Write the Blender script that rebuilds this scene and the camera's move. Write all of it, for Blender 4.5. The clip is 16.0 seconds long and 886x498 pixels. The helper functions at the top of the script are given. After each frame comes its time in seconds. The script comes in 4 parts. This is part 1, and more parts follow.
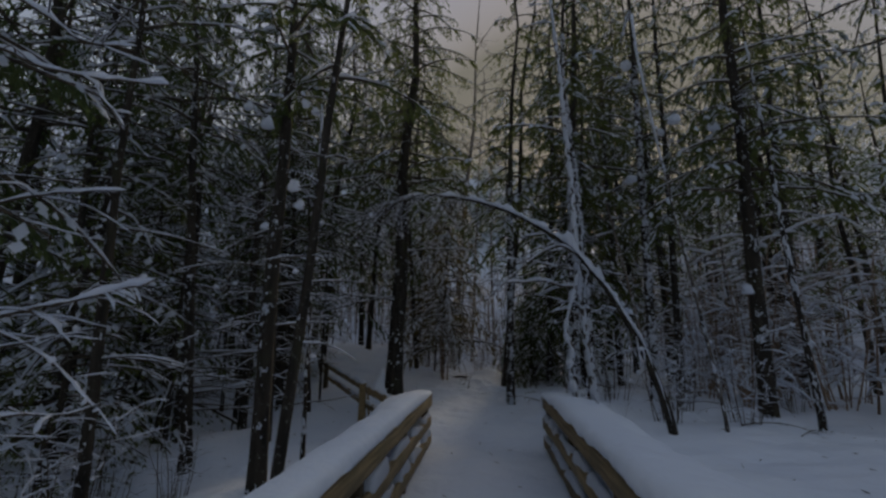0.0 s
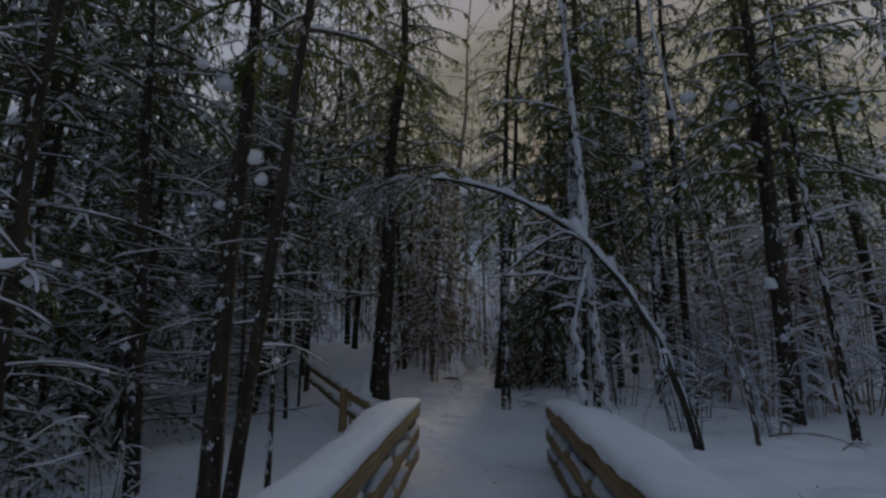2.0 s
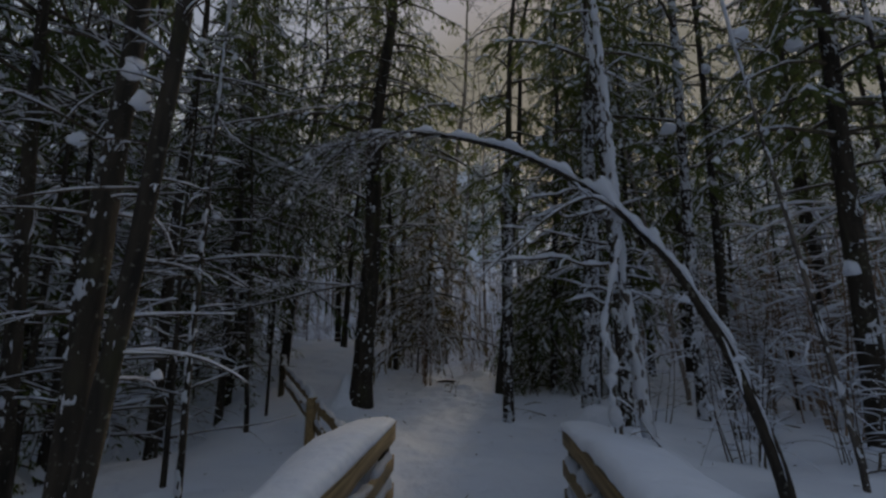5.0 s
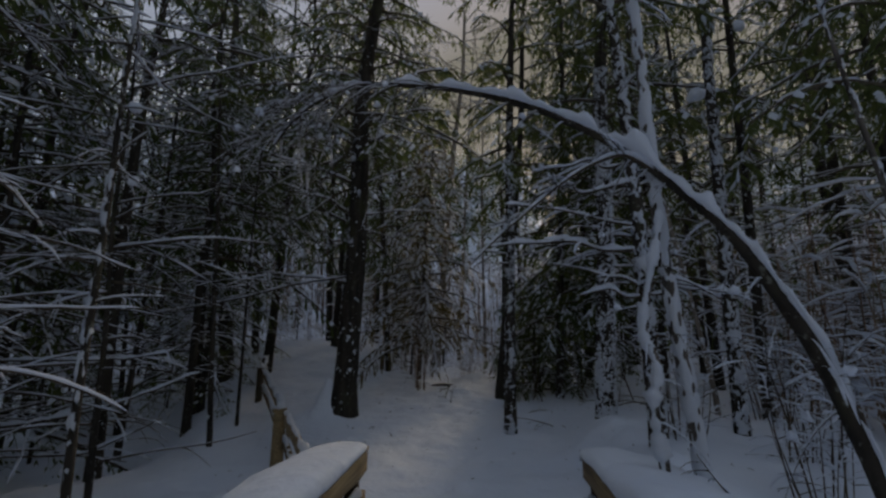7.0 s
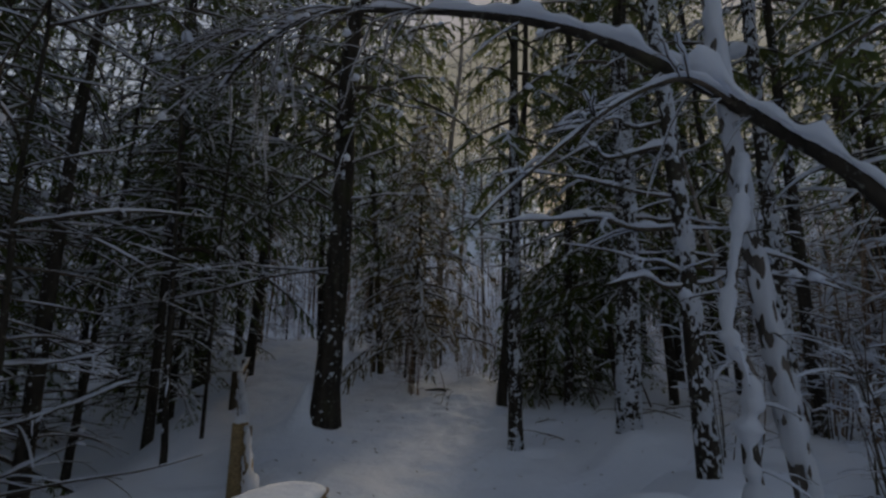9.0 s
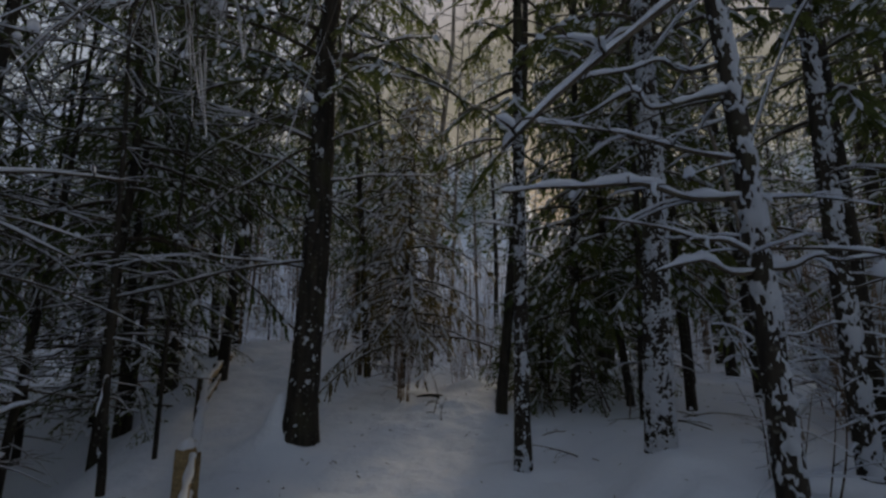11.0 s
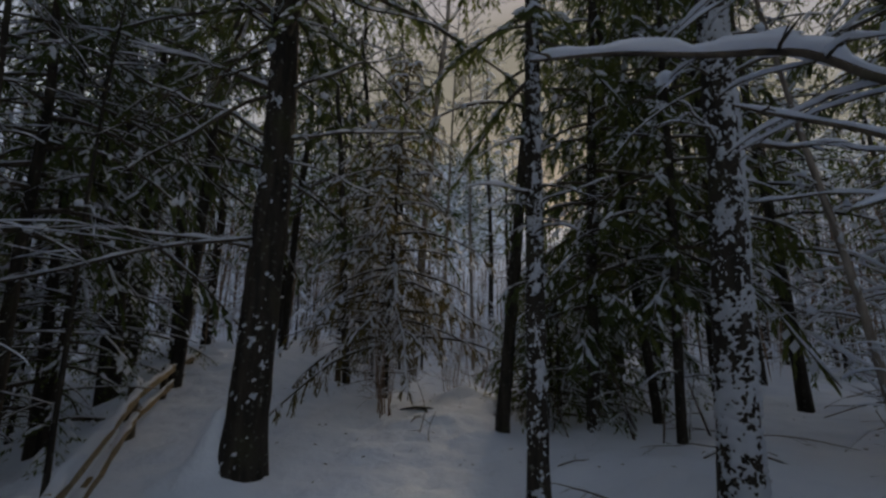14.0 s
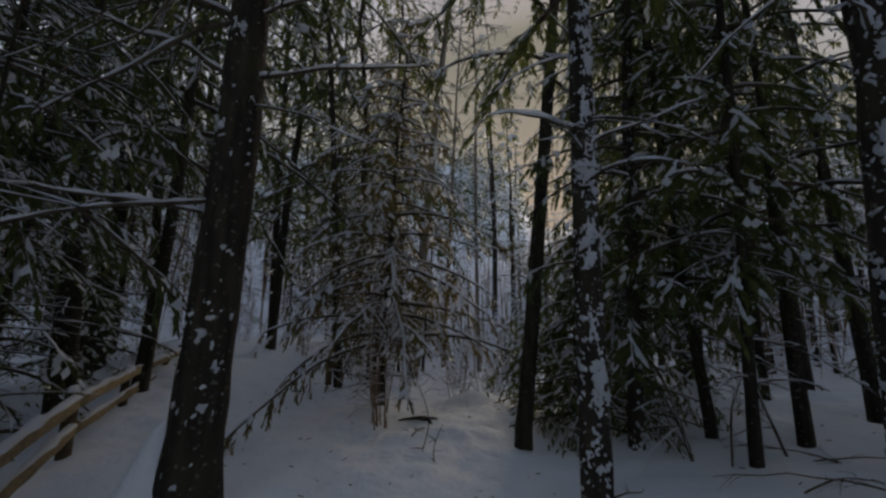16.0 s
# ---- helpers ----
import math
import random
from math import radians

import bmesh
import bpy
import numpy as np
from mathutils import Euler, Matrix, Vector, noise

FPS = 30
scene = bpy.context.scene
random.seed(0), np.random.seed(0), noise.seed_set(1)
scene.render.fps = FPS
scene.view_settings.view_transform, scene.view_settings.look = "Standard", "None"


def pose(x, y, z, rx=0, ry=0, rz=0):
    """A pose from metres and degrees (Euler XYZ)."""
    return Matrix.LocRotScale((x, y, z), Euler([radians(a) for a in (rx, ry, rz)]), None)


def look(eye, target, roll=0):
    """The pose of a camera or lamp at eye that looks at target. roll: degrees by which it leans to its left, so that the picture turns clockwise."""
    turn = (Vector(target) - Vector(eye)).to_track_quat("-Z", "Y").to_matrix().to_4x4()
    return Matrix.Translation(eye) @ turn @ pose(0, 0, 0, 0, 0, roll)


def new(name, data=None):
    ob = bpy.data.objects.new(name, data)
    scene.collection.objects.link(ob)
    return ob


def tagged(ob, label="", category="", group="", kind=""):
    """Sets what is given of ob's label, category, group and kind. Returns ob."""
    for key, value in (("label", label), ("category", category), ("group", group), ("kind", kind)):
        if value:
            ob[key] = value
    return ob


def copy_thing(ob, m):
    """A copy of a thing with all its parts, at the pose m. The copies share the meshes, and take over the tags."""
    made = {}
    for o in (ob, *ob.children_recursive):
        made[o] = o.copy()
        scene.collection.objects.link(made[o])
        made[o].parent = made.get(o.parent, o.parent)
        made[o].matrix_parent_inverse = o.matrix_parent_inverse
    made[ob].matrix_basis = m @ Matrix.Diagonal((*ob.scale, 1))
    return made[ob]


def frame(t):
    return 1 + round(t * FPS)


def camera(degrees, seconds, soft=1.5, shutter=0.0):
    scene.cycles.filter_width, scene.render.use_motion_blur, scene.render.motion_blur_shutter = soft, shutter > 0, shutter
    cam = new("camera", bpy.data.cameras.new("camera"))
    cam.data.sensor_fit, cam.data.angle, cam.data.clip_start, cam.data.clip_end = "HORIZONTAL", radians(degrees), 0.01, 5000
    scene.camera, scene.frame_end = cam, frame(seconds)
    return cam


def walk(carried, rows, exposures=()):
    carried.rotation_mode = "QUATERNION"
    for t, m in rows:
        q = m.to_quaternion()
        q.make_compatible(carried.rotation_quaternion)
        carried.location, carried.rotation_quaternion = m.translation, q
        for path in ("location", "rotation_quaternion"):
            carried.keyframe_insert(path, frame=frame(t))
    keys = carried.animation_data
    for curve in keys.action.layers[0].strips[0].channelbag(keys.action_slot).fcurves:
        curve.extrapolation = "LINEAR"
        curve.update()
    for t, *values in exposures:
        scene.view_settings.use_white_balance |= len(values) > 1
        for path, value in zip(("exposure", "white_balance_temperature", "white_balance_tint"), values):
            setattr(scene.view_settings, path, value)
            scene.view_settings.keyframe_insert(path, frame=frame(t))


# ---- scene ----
cam = camera(90.0, 16.0, soft=2.55)
PATH = [
    (0, (0.719, 0.099, 1.522), (0.521, 2.047, 1.93), 0.6),
    (0.5, (0.666, 0.327, 1.531), (0.484, 2.277, 1.938), 0.5),
    (1, (0.639, 0.53, 1.529), (0.475, 2.481, 1.936), 0.5),
    (1.5, (0.646, 0.718, 1.535), (0.492, 2.671, 1.936), 0.6),
    (2, (0.632, 0.909, 1.552), (0.48, 2.863, 1.953), 0.5),
    (2.5, (0.613, 1.122, 1.587), (0.463, 3.076, 1.984), 0.4),
    (3, (0.652, 1.355, 1.588), (0.501, 3.31, 1.983), 0.6),
    (3.5, (0.69, 1.6, 1.594), (0.536, 3.555, 1.986), 0.5),
    (4, (0.703, 1.852, 1.593), (0.542, 3.807, 1.983), 0.7),
    (6.5, (0.726, 3.147, 1.612), (0.568, 5.105, 1.992), 0.4),
    (7, (0.739, 3.38, 1.62), (0.581, 5.338, 1.998), 0.5),
    (7.5, (0.72, 3.62, 1.631), (0.56, 5.578, 2.005), 0.3),
    (8, (0.713, 3.838, 1.619), (0.553, 5.795, 1.997), 0.4),
    (8.5, (0.73, 4.093, 1.623), (0.573, 6.052, 1.995), 0.5),
    (9, (0.723, 4.334, 1.618), (0.571, 6.293, 1.995), 0.5),
    (11.5, (0.588, 5.449, 1.653), (0.494, 7.412, 2.021), 0.1),
    (12, (0.582, 5.678, 1.624), (0.497, 7.641, 1.999), 0.2),
    (12.5, (0.594, 5.905, 1.636), (0.513, 7.869, 2.008), 0.3),
    (13, (0.565, 6.139, 1.654), (0.489, 8.102, 2.026), 0.4),
    (13.5, (0.572, 6.37, 1.646), (0.495, 8.334, 2.019), 0.4),
    (14, (0.577, 6.601, 1.637), (0.501, 8.564, 2.011), 0.5),
    (14.5, (0.547, 6.867, 1.627), (0.469, 8.829, 2.003), 0.4),
    (15, (0.512, 7.15, 1.603), (0.433, 9.112, 1.983), 0.6),
    (15.5, (0.496, 7.466, 1.575), (0.417, 9.428, 1.956), 0.6),
    (16, (0.445, 7.744, 1.565), (0.368, 9.706, 1.944), 0.6),
]
walk(cam, [(t, look(eye, target, roll)) for t, eye, target, roll in PATH],
     exposures=[(0, -0.06, 6050, 9), (4, 0.04, 6100, 9), (9, 0.16, 6100, 9), (12, 0.34, 6250, 9), (16, 0.43, 6250, 9)])

# ---------------------------------------------------------------- light
SUN_AZ, SUN_EL = 12.0, 16.5          # degrees right of +y, above the horizon
world = bpy.data.worlds.new("winter_sky")
scene.world = world
world.use_nodes = True
wn = world.node_tree.nodes
sky = wn.new("ShaderNodeTexSky")
sky.sky_type = "NISHITA"
sky.sun_disc = False
sky.sun_elevation = radians(SUN_EL)
sky.sun_rotation = radians(SUN_AZ)
sky.air_density, sky.dust_density, sky.ozone_density = 1.0, 0.8, 2.6
wn["Background"].inputs["Strength"].default_value = 0.09
glare = wn.new("ShaderNodeRGBToBW")          # thin cloud: where the low sun lights it the sky is cream, elsewhere it stays blue
cloud = wn.new("ShaderNodeMapRange")
cloud.inputs["From Min"].default_value, cloud.inputs["From Max"].default_value = 1.2, 3.8
cloud.inputs["To Min"].default_value, cloud.inputs["To Max"].default_value = 0.35, 0.98
haze = wn.new("ShaderNodeMix")
haze.data_type = "RGBA"
haze.inputs[7].default_value = (1.98, 1.79, 1.37, 1)
wl = world.node_tree.links
wl.new(sky.outputs[0], glare.inputs[0])
wl.new(glare.outputs[0], cloud.inputs[0])
wl.new(cloud.outputs[0], haze.inputs[0])
clear = wn.new("ShaderNodeMix")
clear.data_type, clear.blend_type = "RGBA", "MULTIPLY"
clear.inputs[0].default_value = 1.0
clear.inputs[7].default_value = (3.55, 2.4, 1.82, 1)
wl.new(sky.outputs[0], clear.inputs[6])
wl.new(clear.outputs[2], haze.inputs[6])
wl.new(haze.outputs[2], wn["Background"].inputs["Color"])
sun = new("sun", bpy.data.lights.new("sun", "SUN"))
sun.data.energy, sun.data.angle, sun.data.color = 4.2, radians(16.0), (1.0, 0.78, 0.54)
_a, _e = radians(SUN_AZ), radians(SUN_EL)
sun.matrix_world = look((math.sin(_a) * math.cos(_e) * 50, math.cos(_a) * math.cos(_e) * 50, math.sin(_e) * 50), (0, 0, 0))


# ---------------------------------------------------------------- materials
def material(name, rough=0.8):
    m = bpy.data.materials.new(name)
    m.use_nodes = True
    b = m.node_tree.nodes["Principled BSDF"]
    b.inputs["Roughness"].default_value = rough
    b.inputs["Specular IOR Level"].default_value = 0.25
    return m, m.node_tree.nodes, m.node_tree.links, b


def texture(m, scale, detail=4.0, stretch=(1, 1, 1), source="Object"):
    n, l = m.node_tree.nodes, m.node_tree.links
    co, mp, nz = n.new("ShaderNodeTexCoord"), n.new("ShaderNodeMapping"), n.new("ShaderNodeTexNoise")
    mp.inputs["Scale"].default_value = stretch
    nz.inputs["Scale"].default_value, nz.inputs["Detail"].default_value = scale, detail
    l.new(co.outputs[source], mp.inputs[0])
    l.new(mp.outputs[0], nz.inputs["Vector"])
    return nz.outputs["Fac"]


def ramp(m, fac, stops):
    n, l = m.node_tree.nodes, m.node_tree.links
    r = n.new("ShaderNodeValToRGB")
    while len(r.color_ramp.elements) < len(stops):
        r.color_ramp.elements.new(0.5)
    for e, (p, c) in zip(r.color_ramp.elements, stops):
        e.position, e.color = p, (*c, 1)
    l.new(fac, r.inputs[0])
    return r.outputs[0]


def blend(m, fac, a, b, mode="MIX"):
    n, l = m.node_tree.nodes, m.node_tree.links
    x = n.new("ShaderNodeMix")
    x.data_type, x.blend_type = "RGBA", mode
    for s, v in ((0, fac), (6, a), (7, b)):
        if isinstance(v, (int, float)):
            x.inputs[s].default_value = v
        elif isinstance(v, tuple):
            x.inputs[s].default_value = (*v, 1)
        else:
            l.new(v, x.inputs[s])
    return x.outputs[2]


def bump(m, b, fac, strength, distance):
    n, l = m.node_tree.nodes, m.node_tree.links
    x = n.new("ShaderNodeBump")
    x.inputs["Strength"].default_value, x.inputs["Distance"].default_value = strength, distance
    l.new(fac, x.inputs["Height"])
    if b.inputs["Normal"].links:
        l.new(b.inputs["Normal"].links[0].from_socket, x.inputs["Normal"])
    l.new(x.outputs[0], b.inputs["Normal"])


def snow_material(name, grain, lump, thin=0.0):
    m, n, l, b = material(name, 0.85)
    b.inputs["Specular IOR Level"].default_value = 0.1
    big = texture(m, 0.7, 3)
    l.new(ramp(m, big, [(0.3, (0.77, 0.83, 0.94)), (0.7, (0.84, 0.89, 0.97))]), b.inputs["Base Color"])
    bump(m, b, texture(m, 55, 3), 0.25, grain)
    bump(m, b, texture(m, 7, 3), 0.5, lump)
    if thin:
        glow, mix = n.new("ShaderNodeBsdfTranslucent"), n.new("ShaderNodeMixShader")
        mix.inputs[0].default_value = thin
        glow.inputs[0].default_value = (0.86, 0.89, 0.95, 1)
        l.new(b.outputs[0], mix.inputs[1])
        l.new(glow.outputs[0], mix.inputs[2])
        l.new(mix.outputs[0], n["Material Output"].inputs[0])
    return m


def bark_material(name, dark, light, moss, lichen=0.0):
    m, n, l, b = material(name, 0.9)
    ridge = texture(m, 14, 6, (1, 1, 0.16))
    col = ramp(m, ridge, [(0.34, dark), (0.66, light)])
    patch = texture(m, 3.2, 5, (1, 1, 0.5))
    col = blend(m, ramp(m, patch, [(0.55, (0, 0, 0)), (0.72, (0.6, 0.6, 0.6))]), col, moss)
    if lichen:
        spots = texture(m, 22, 4)
        col = blend(m, ramp(m, spots, [(0.62, (0, 0, 0)), (0.7, (lichen,) * 3)]), col, (0.42, 0.43, 0.38))
    l.new(col, b.inputs["Base Color"])
    bump(m, b, ridge, 0.9, 0.02)
    bump(m, b, texture(m, 60, 4, (1, 1, 0.4)), 0.5, 0.006)
    return m


def needle_material(name, a, c, tip):
    m, n, l, b = material(name, 0.6)
    geo, ob = n.new("ShaderNodeNewGeometry"), n.new("ShaderNodeObjectInfo")
    col = ramp(m, geo.outputs["Random Per Island"], [(0.0, a), (0.7, c), (1.0, tip)])
    col = blend(m, texture(m, 1.3, 3), col, a)
    hue = ramp(m, ob.outputs["Random"], [(0.0, (0.75, 0.8, 0.8)), (1.0, (1.2, 1.1, 0.9))])
    col = blend(m, 1.0, col, hue, "MULTIPLY")
    l.new(col, b.inputs["Base Color"])
    thin, mix = n.new("ShaderNodeBsdfTranslucent"), n.new("ShaderNodeMixShader")
    mix.inputs[0].default_value = 0.55
    l.new(col, thin.inputs[0])
    l.new(b.outputs[0], mix.inputs[1])
    l.new(thin.outputs[0], mix.inputs[2])
    l.new(mix.outputs[0], n["Material Output"].inputs[0])
    return m


def wood_material(name, dark, light, stain):
    m, n, l, b = material(name, 0.75)
    ob = n.new("ShaderNodeObjectInfo")
    grain = texture(m, 30, 5, (1, 0.05, 1))
    col = ramp(m, grain, [(0.3, dark), (0.7, light)])
    col = blend(m, ramp(m, texture(m, 2.5, 4), [(0.45, (0, 0, 0)), (0.7, (0.7, 0.7, 0.7))]), col, stain)
    tone = ramp(m, ob.outputs["Random"], [(0.0, (0.75, 0.72, 0.7)), (1.0, (1.15, 1.1, 1.0))])
    l.new(blend(m, 1.0, col, tone, "MULTIPLY"), b.inputs["Base Color"])
    bump(m, b, grain, 0.5, 0.004)
    return m


SNOW_GROUND = snow_material("snow_ground", 0.008, 0.05)
SNOW = snow_material("snow_load", 0.004, 0.012, 0.5)
BARK = bark_material("bark_spruce", (0.016, 0.014, 0.012), (0.045, 0.038, 0.029), (0.05, 0.053, 0.024), 0.3)
BARK_GREY = bark_material("bark_grey", (0.03, 0.027, 0.024), (0.14, 0.125, 0.11), (0.06, 0.06, 0.04), 0.7)
BARK_PALE = bark_material("bark_pale", (0.12, 0.10, 0.085), (0.36, 0.32, 0.28), (0.2, 0.17, 0.13), 0.3)
TWIG = bark_material("twig", (0.035, 0.028, 0.022), (0.11, 0.09, 0.066), (0.075, 0.078, 0.04))
TWIG_BROWN = bark_material("twig_brown", (0.13, 0.09, 0.065), (0.34, 0.25, 0.175), (0.24, 0.19, 0.11))
NEEDLE = needle_material("needles", (0.08, 0.108, 0.038), (0.135, 0.168, 0.058), (0.2, 0.22, 0.075))
NEEDLE_DRY = needle_material("needles_dry", (0.11, 0.098, 0.038), (0.2, 0.165, 0.068), (0.29, 0.22, 0.1))
WOOD = wood_material("rail_wood", (0.14, 0.105, 0.06), (0.33, 0.255, 0.145), (0.12, 0.105, 0.06))
WOOD_DARK = wood_material("post_wood", (0.045, 0.033, 0.024), (0.12, 0.09, 0.065), (0.07, 0.07, 0.04))


# ---------------------------------------------------------------- mesh tools
class Geo:
    """Collects vertices and faces, and makes one mesh of them."""

    def __init__(self):
        self.v, self.f, self.n = [], [], 0

    def add(self, v, *faces):
        v = np.asarray(v, float).reshape(-1, 3)
        self.v.append(v)
        for f in faces:
            self.f.append(np.asarray(f, int) + self.n)
        self.n += len(v)

    def mesh(self, name, mat, smooth=True):
        me = bpy.data.meshes.new(name)
        v = np.concatenate(self.v) if self.v else np.zeros((0, 3))
        me.vertices.add(len(v))
        me.vertices.foreach_set("co", v.ravel())
        sizes = np.concatenate([np.full(len(f), f.shape[1]) for f in self.f]) if self.f else np.zeros(0, int)
        loops = np.concatenate([f.ravel() for f in self.f]) if self.f else np.zeros(0, int)
        me.loops.add(len(loops))
        me.loops.foreach_set("vertex_index", loops.astype(np.int32))
        me.polygons.add(len(sizes))
        starts = np.concatenate([[0], np.cumsum(sizes)[:-1]]) if len(sizes) else sizes
        me.polygons.foreach_set("loop_start", starts.astype(np.int32))
        me.polygons.foreach_set("use_smooth", np.full(len(sizes), smooth))
        me.update(calc_edges=True)
        me.validate()
        me.materials.append(mat)
        return me


def part(name, geo, mat, parent, label="", smooth=True):
    ob = new(name, geo.mesh(name, mat, smooth))
    ob.parent = parent
    fine = name in ("snow", "needles", "snow_drift", "dead_wood", "brushwood")
    return tagged(ob, label, kind="stuff" if fine else "")


def thing(name, place, label, category, group="", turn=0.0, kind=""):
    ob = new(name)
    ob.empty_display_size = 0.2
    ob.matrix_world = pose(*place, 0, 0, turn)
    return tagged(ob, label, category, group, kind)


def frames_of(p):
    """Tangents and two normals along a line of points."""
    t = np.gradient(p, axis=0)
    t /= np.linalg.norm(t, axis=1, keepdims=True) + 1e-9
    ref = np.array([0.0, 0, 1]) if abs(t[:, 2]).mean() < 0.75 else np.array([0.0, 1, 0])
    a = np.cross(t, ref)
    a /= np.linalg.norm(a, axis=1, keepdims=True) + 1e-9
    return t, a, np.cross(a, t)


def ring_faces(rows, sides):
    i, j = np.meshgrid(np.arange(rows - 1), np.arange(sides), indexing="ij")
    k = (j + 1) % sides
    return np.stack([i * sides + j, i * sides + k, (i + 1) * sides + k, (i + 1) * sides + j], -1).reshape(-1, 4)


def tube(g, p, r, sides=6, rough=0.0, rng=None):
    p, r = np.asarray(p, float), np.asarray(r, float)
    _, a, b = frames_of(p)
    ang = np.linspace(0, 2 * np.pi, sides, endpoint=False)
    rr = r[:, None] * np.ones(sides)
    if rough:
        rr = rr * (1 + rough * rng.standard_normal(rr.shape))
    v = p[:, None] + rr[..., None] * (np.cos(ang)[:, None] * a[:, None] + np.sin(ang)[:, None] * b[:, None])
    g.add(v, ring_faces(len(p), sides), [list(range(sides))[::-1]], [[(len(p) - 1) * sides + i for i in range(sides)]])


def smooth_noise(rng, n, knots):
    return np.interp(np.linspace(0, 1, n), np.linspace(0, 1, knots), rng.standard_normal(knots))


def resample(p, step):
    p = np.asarray(p, float)
    s = np.concatenate([[0], np.cumsum(np.linalg.norm(np.diff(p, axis=0), axis=1))])
    u = np.linspace(0, s[-1], max(4, int(s[-1] / step) + 1))
    return np.stack([np.interp(u, s, p[:, i]) for i in range(3)], 1)


def curve(points, n):
    """A smooth line through a few points."""
    p = np.asarray(points, float)
    q = np.vstack([2 * p[0] - p[1], p, 2 * p[-1] - p[-2]])
    out = []
    for i in range(len(p) - 1):
        a, b, c, d = q[i:i + 4]
        for u in np.linspace(0, 1, n, endpoint=False):
            out.append(0.5 * (2 * b + (c - a) * u + (2 * a - 5 * b + 4 * c - d) * u * u + (3 * b - a - 3 * c + d) * u ** 3))
    return np.array(out + [p[-1]])


def snow_strip(g, p, w, rng, cover=0.75, step=0.06, sides=6, lift=0.3, tall=0.8):
    """Snow that lies along the top of a line, uneven and with gaps. w: its half width, a number or one for each point."""
    p = np.asarray(p, float)
    q = resample(p, step)
    n = len(q)
    ww = np.interp(np.linspace(0, 1, n), np.linspace(0, 1, len(p)), np.broadcast_to(w, len(p)))
    k = max(3, int(n * step / 0.16))
    gate = np.clip((smooth_noise(rng, n, k) * 0.6 + (cover - 0.5) * 2.2) * 1.6 + 0.3, 0.02, 1.0)
    ww = ww * gate * (1 + 0.42 * smooth_noise(rng, n, k * 2).clip(-1.5, 1.6))
    ww = np.convolve(np.pad(ww, 2, mode="edge"), (0.12, 0.24, 0.28, 0.24, 0.12), "valid")
    big = float(np.max(w))
    high = np.ones(n)
    if big > 0.02:          # deep loads break up into cushions
        m = max(4, int(n * step / (big * 1.5)))
        lump = smooth_noise(rng, n, m).clip(-1.3, 1.5)
        ww = ww * (0.9 + 0.15 * lump)
        high = 0.9 + 0.34 * lump + 0.24 * rng.standard_normal(n)
        high = np.convolve(np.pad(high, 1, mode="edge"), (0.25, 0.5, 0.25), "valid").clip(0.25, 1.8)
    ww = np.maximum(ww, 0.0015)
    ww[0], ww[-1] = 0.0015, 0.0015
    t = np.gradient(q, axis=0)
    side = np.stack([-t[:, 1], t[:, 0], 0 * t[:, 0]], 1)
    side /= np.linalg.norm(side, axis=1, keepdims=True) + 1e-6
    ang = np.linspace(0, 2 * np.pi, sides, endpoint=False) + np.pi / sides
    up = np.where(np.sin(ang) > 0, tall, 0.35) * np.sin(ang) + lift
    rise = np.where(np.sin(ang) > 0, up * high[:, None], np.broadcast_to(up, (n, sides)))
    v = q[:, None] + ww[:, None, None] * (np.cos(ang)[:, None] * side[:, None] + rise[..., None] * np.array([0, 0, 1.0]))
    v += rng.standard_normal(v.shape) * 0.05 * ww[:, None, None]
    g.add(v, ring_faces(n, sides))


def clump(g, at, r, rng):
    """A rounded lump of snow caught on twigs."""
    rows, sides = 6, 8
    th = np.linspace(0.12, np.pi - 0.12, rows)
    ph = np.linspace(0, 2 * np.pi, sides, endpoint=False)
    k = r * (1 + 0.16 * rng.standard_normal((rows, sides)))
    st = np.array([1.0, rng.uniform(0.7, 1.0), rng.uniform(0.8, 1.25)])
    v = np.stack([k * np.outer(np.sin(th), np.cos(ph)), k * np.outer(np.sin(th), np.sin(ph)), k * np.outer(np.cos(th), np.ones(sides))], -1) * st
    v[..., 2] = np.maximum(v[..., 2], -r * 0.6)
    g.add(v + np.asarray(at), ring_faces(rows, sides), [list(range(sides))], [[(rows - 1) * sides + i for i in range(sides)][::-1]])


def kites(g, base, way, length, width, rng):
    """Many small pointed blades."""
    n = len(base)
    ref = rng.standard_normal((n, 3)) * 0.5 + np.array([0, 0, 1.0])
    s = np.cross(way, ref)
    s /= np.linalg.norm(s, axis=1, keepdims=True) + 1e-9
    mid = base + way * (length * 0.45)[:, None]
    v = np.stack([base, mid - s * (width / 2)[:, None], base + way * length[:, None], mid + s * (width / 2)[:, None]], 1)
    g.add(v, np.arange(4 * n).reshape(-1, 4))


def pads(g, base, way, length, width, height):
    """Many small mounds of snow, each a low faceted dome."""
    n = len(base)
    if not n:
        return
    s = np.stack([-way[:, 1], way[:, 0], 0 * way[:, 0]], 1)
    s /= np.linalg.norm(s, axis=1, keepdims=True) + 1e-6
    l, w, h = length[:, None], width[:, None], height[:, None]
    z = np.array([0, 0, 1.0])
    v = np.stack([base - way * l * .5, base + s * w * .5, base + way * l * .5, base - s * w * .5,
                  base - way * l * .2 + s * w * .1 + z * h, base + way * l * .22 - s * w * .08 + z * h * .8], 1)
    f = np.array([[0, 3, 4], [0, 4, 1], [1, 4, 5], [1, 5, 2], [2, 5, 3], [3, 5, 4]])
    g.add(v, (np.arange(n)[:, None, None] * 6 + f).reshape(-1, 3))


def unit(v):
    return v / (np.linalg.norm(v, axis=-1, keepdims=True) + 1e-9)


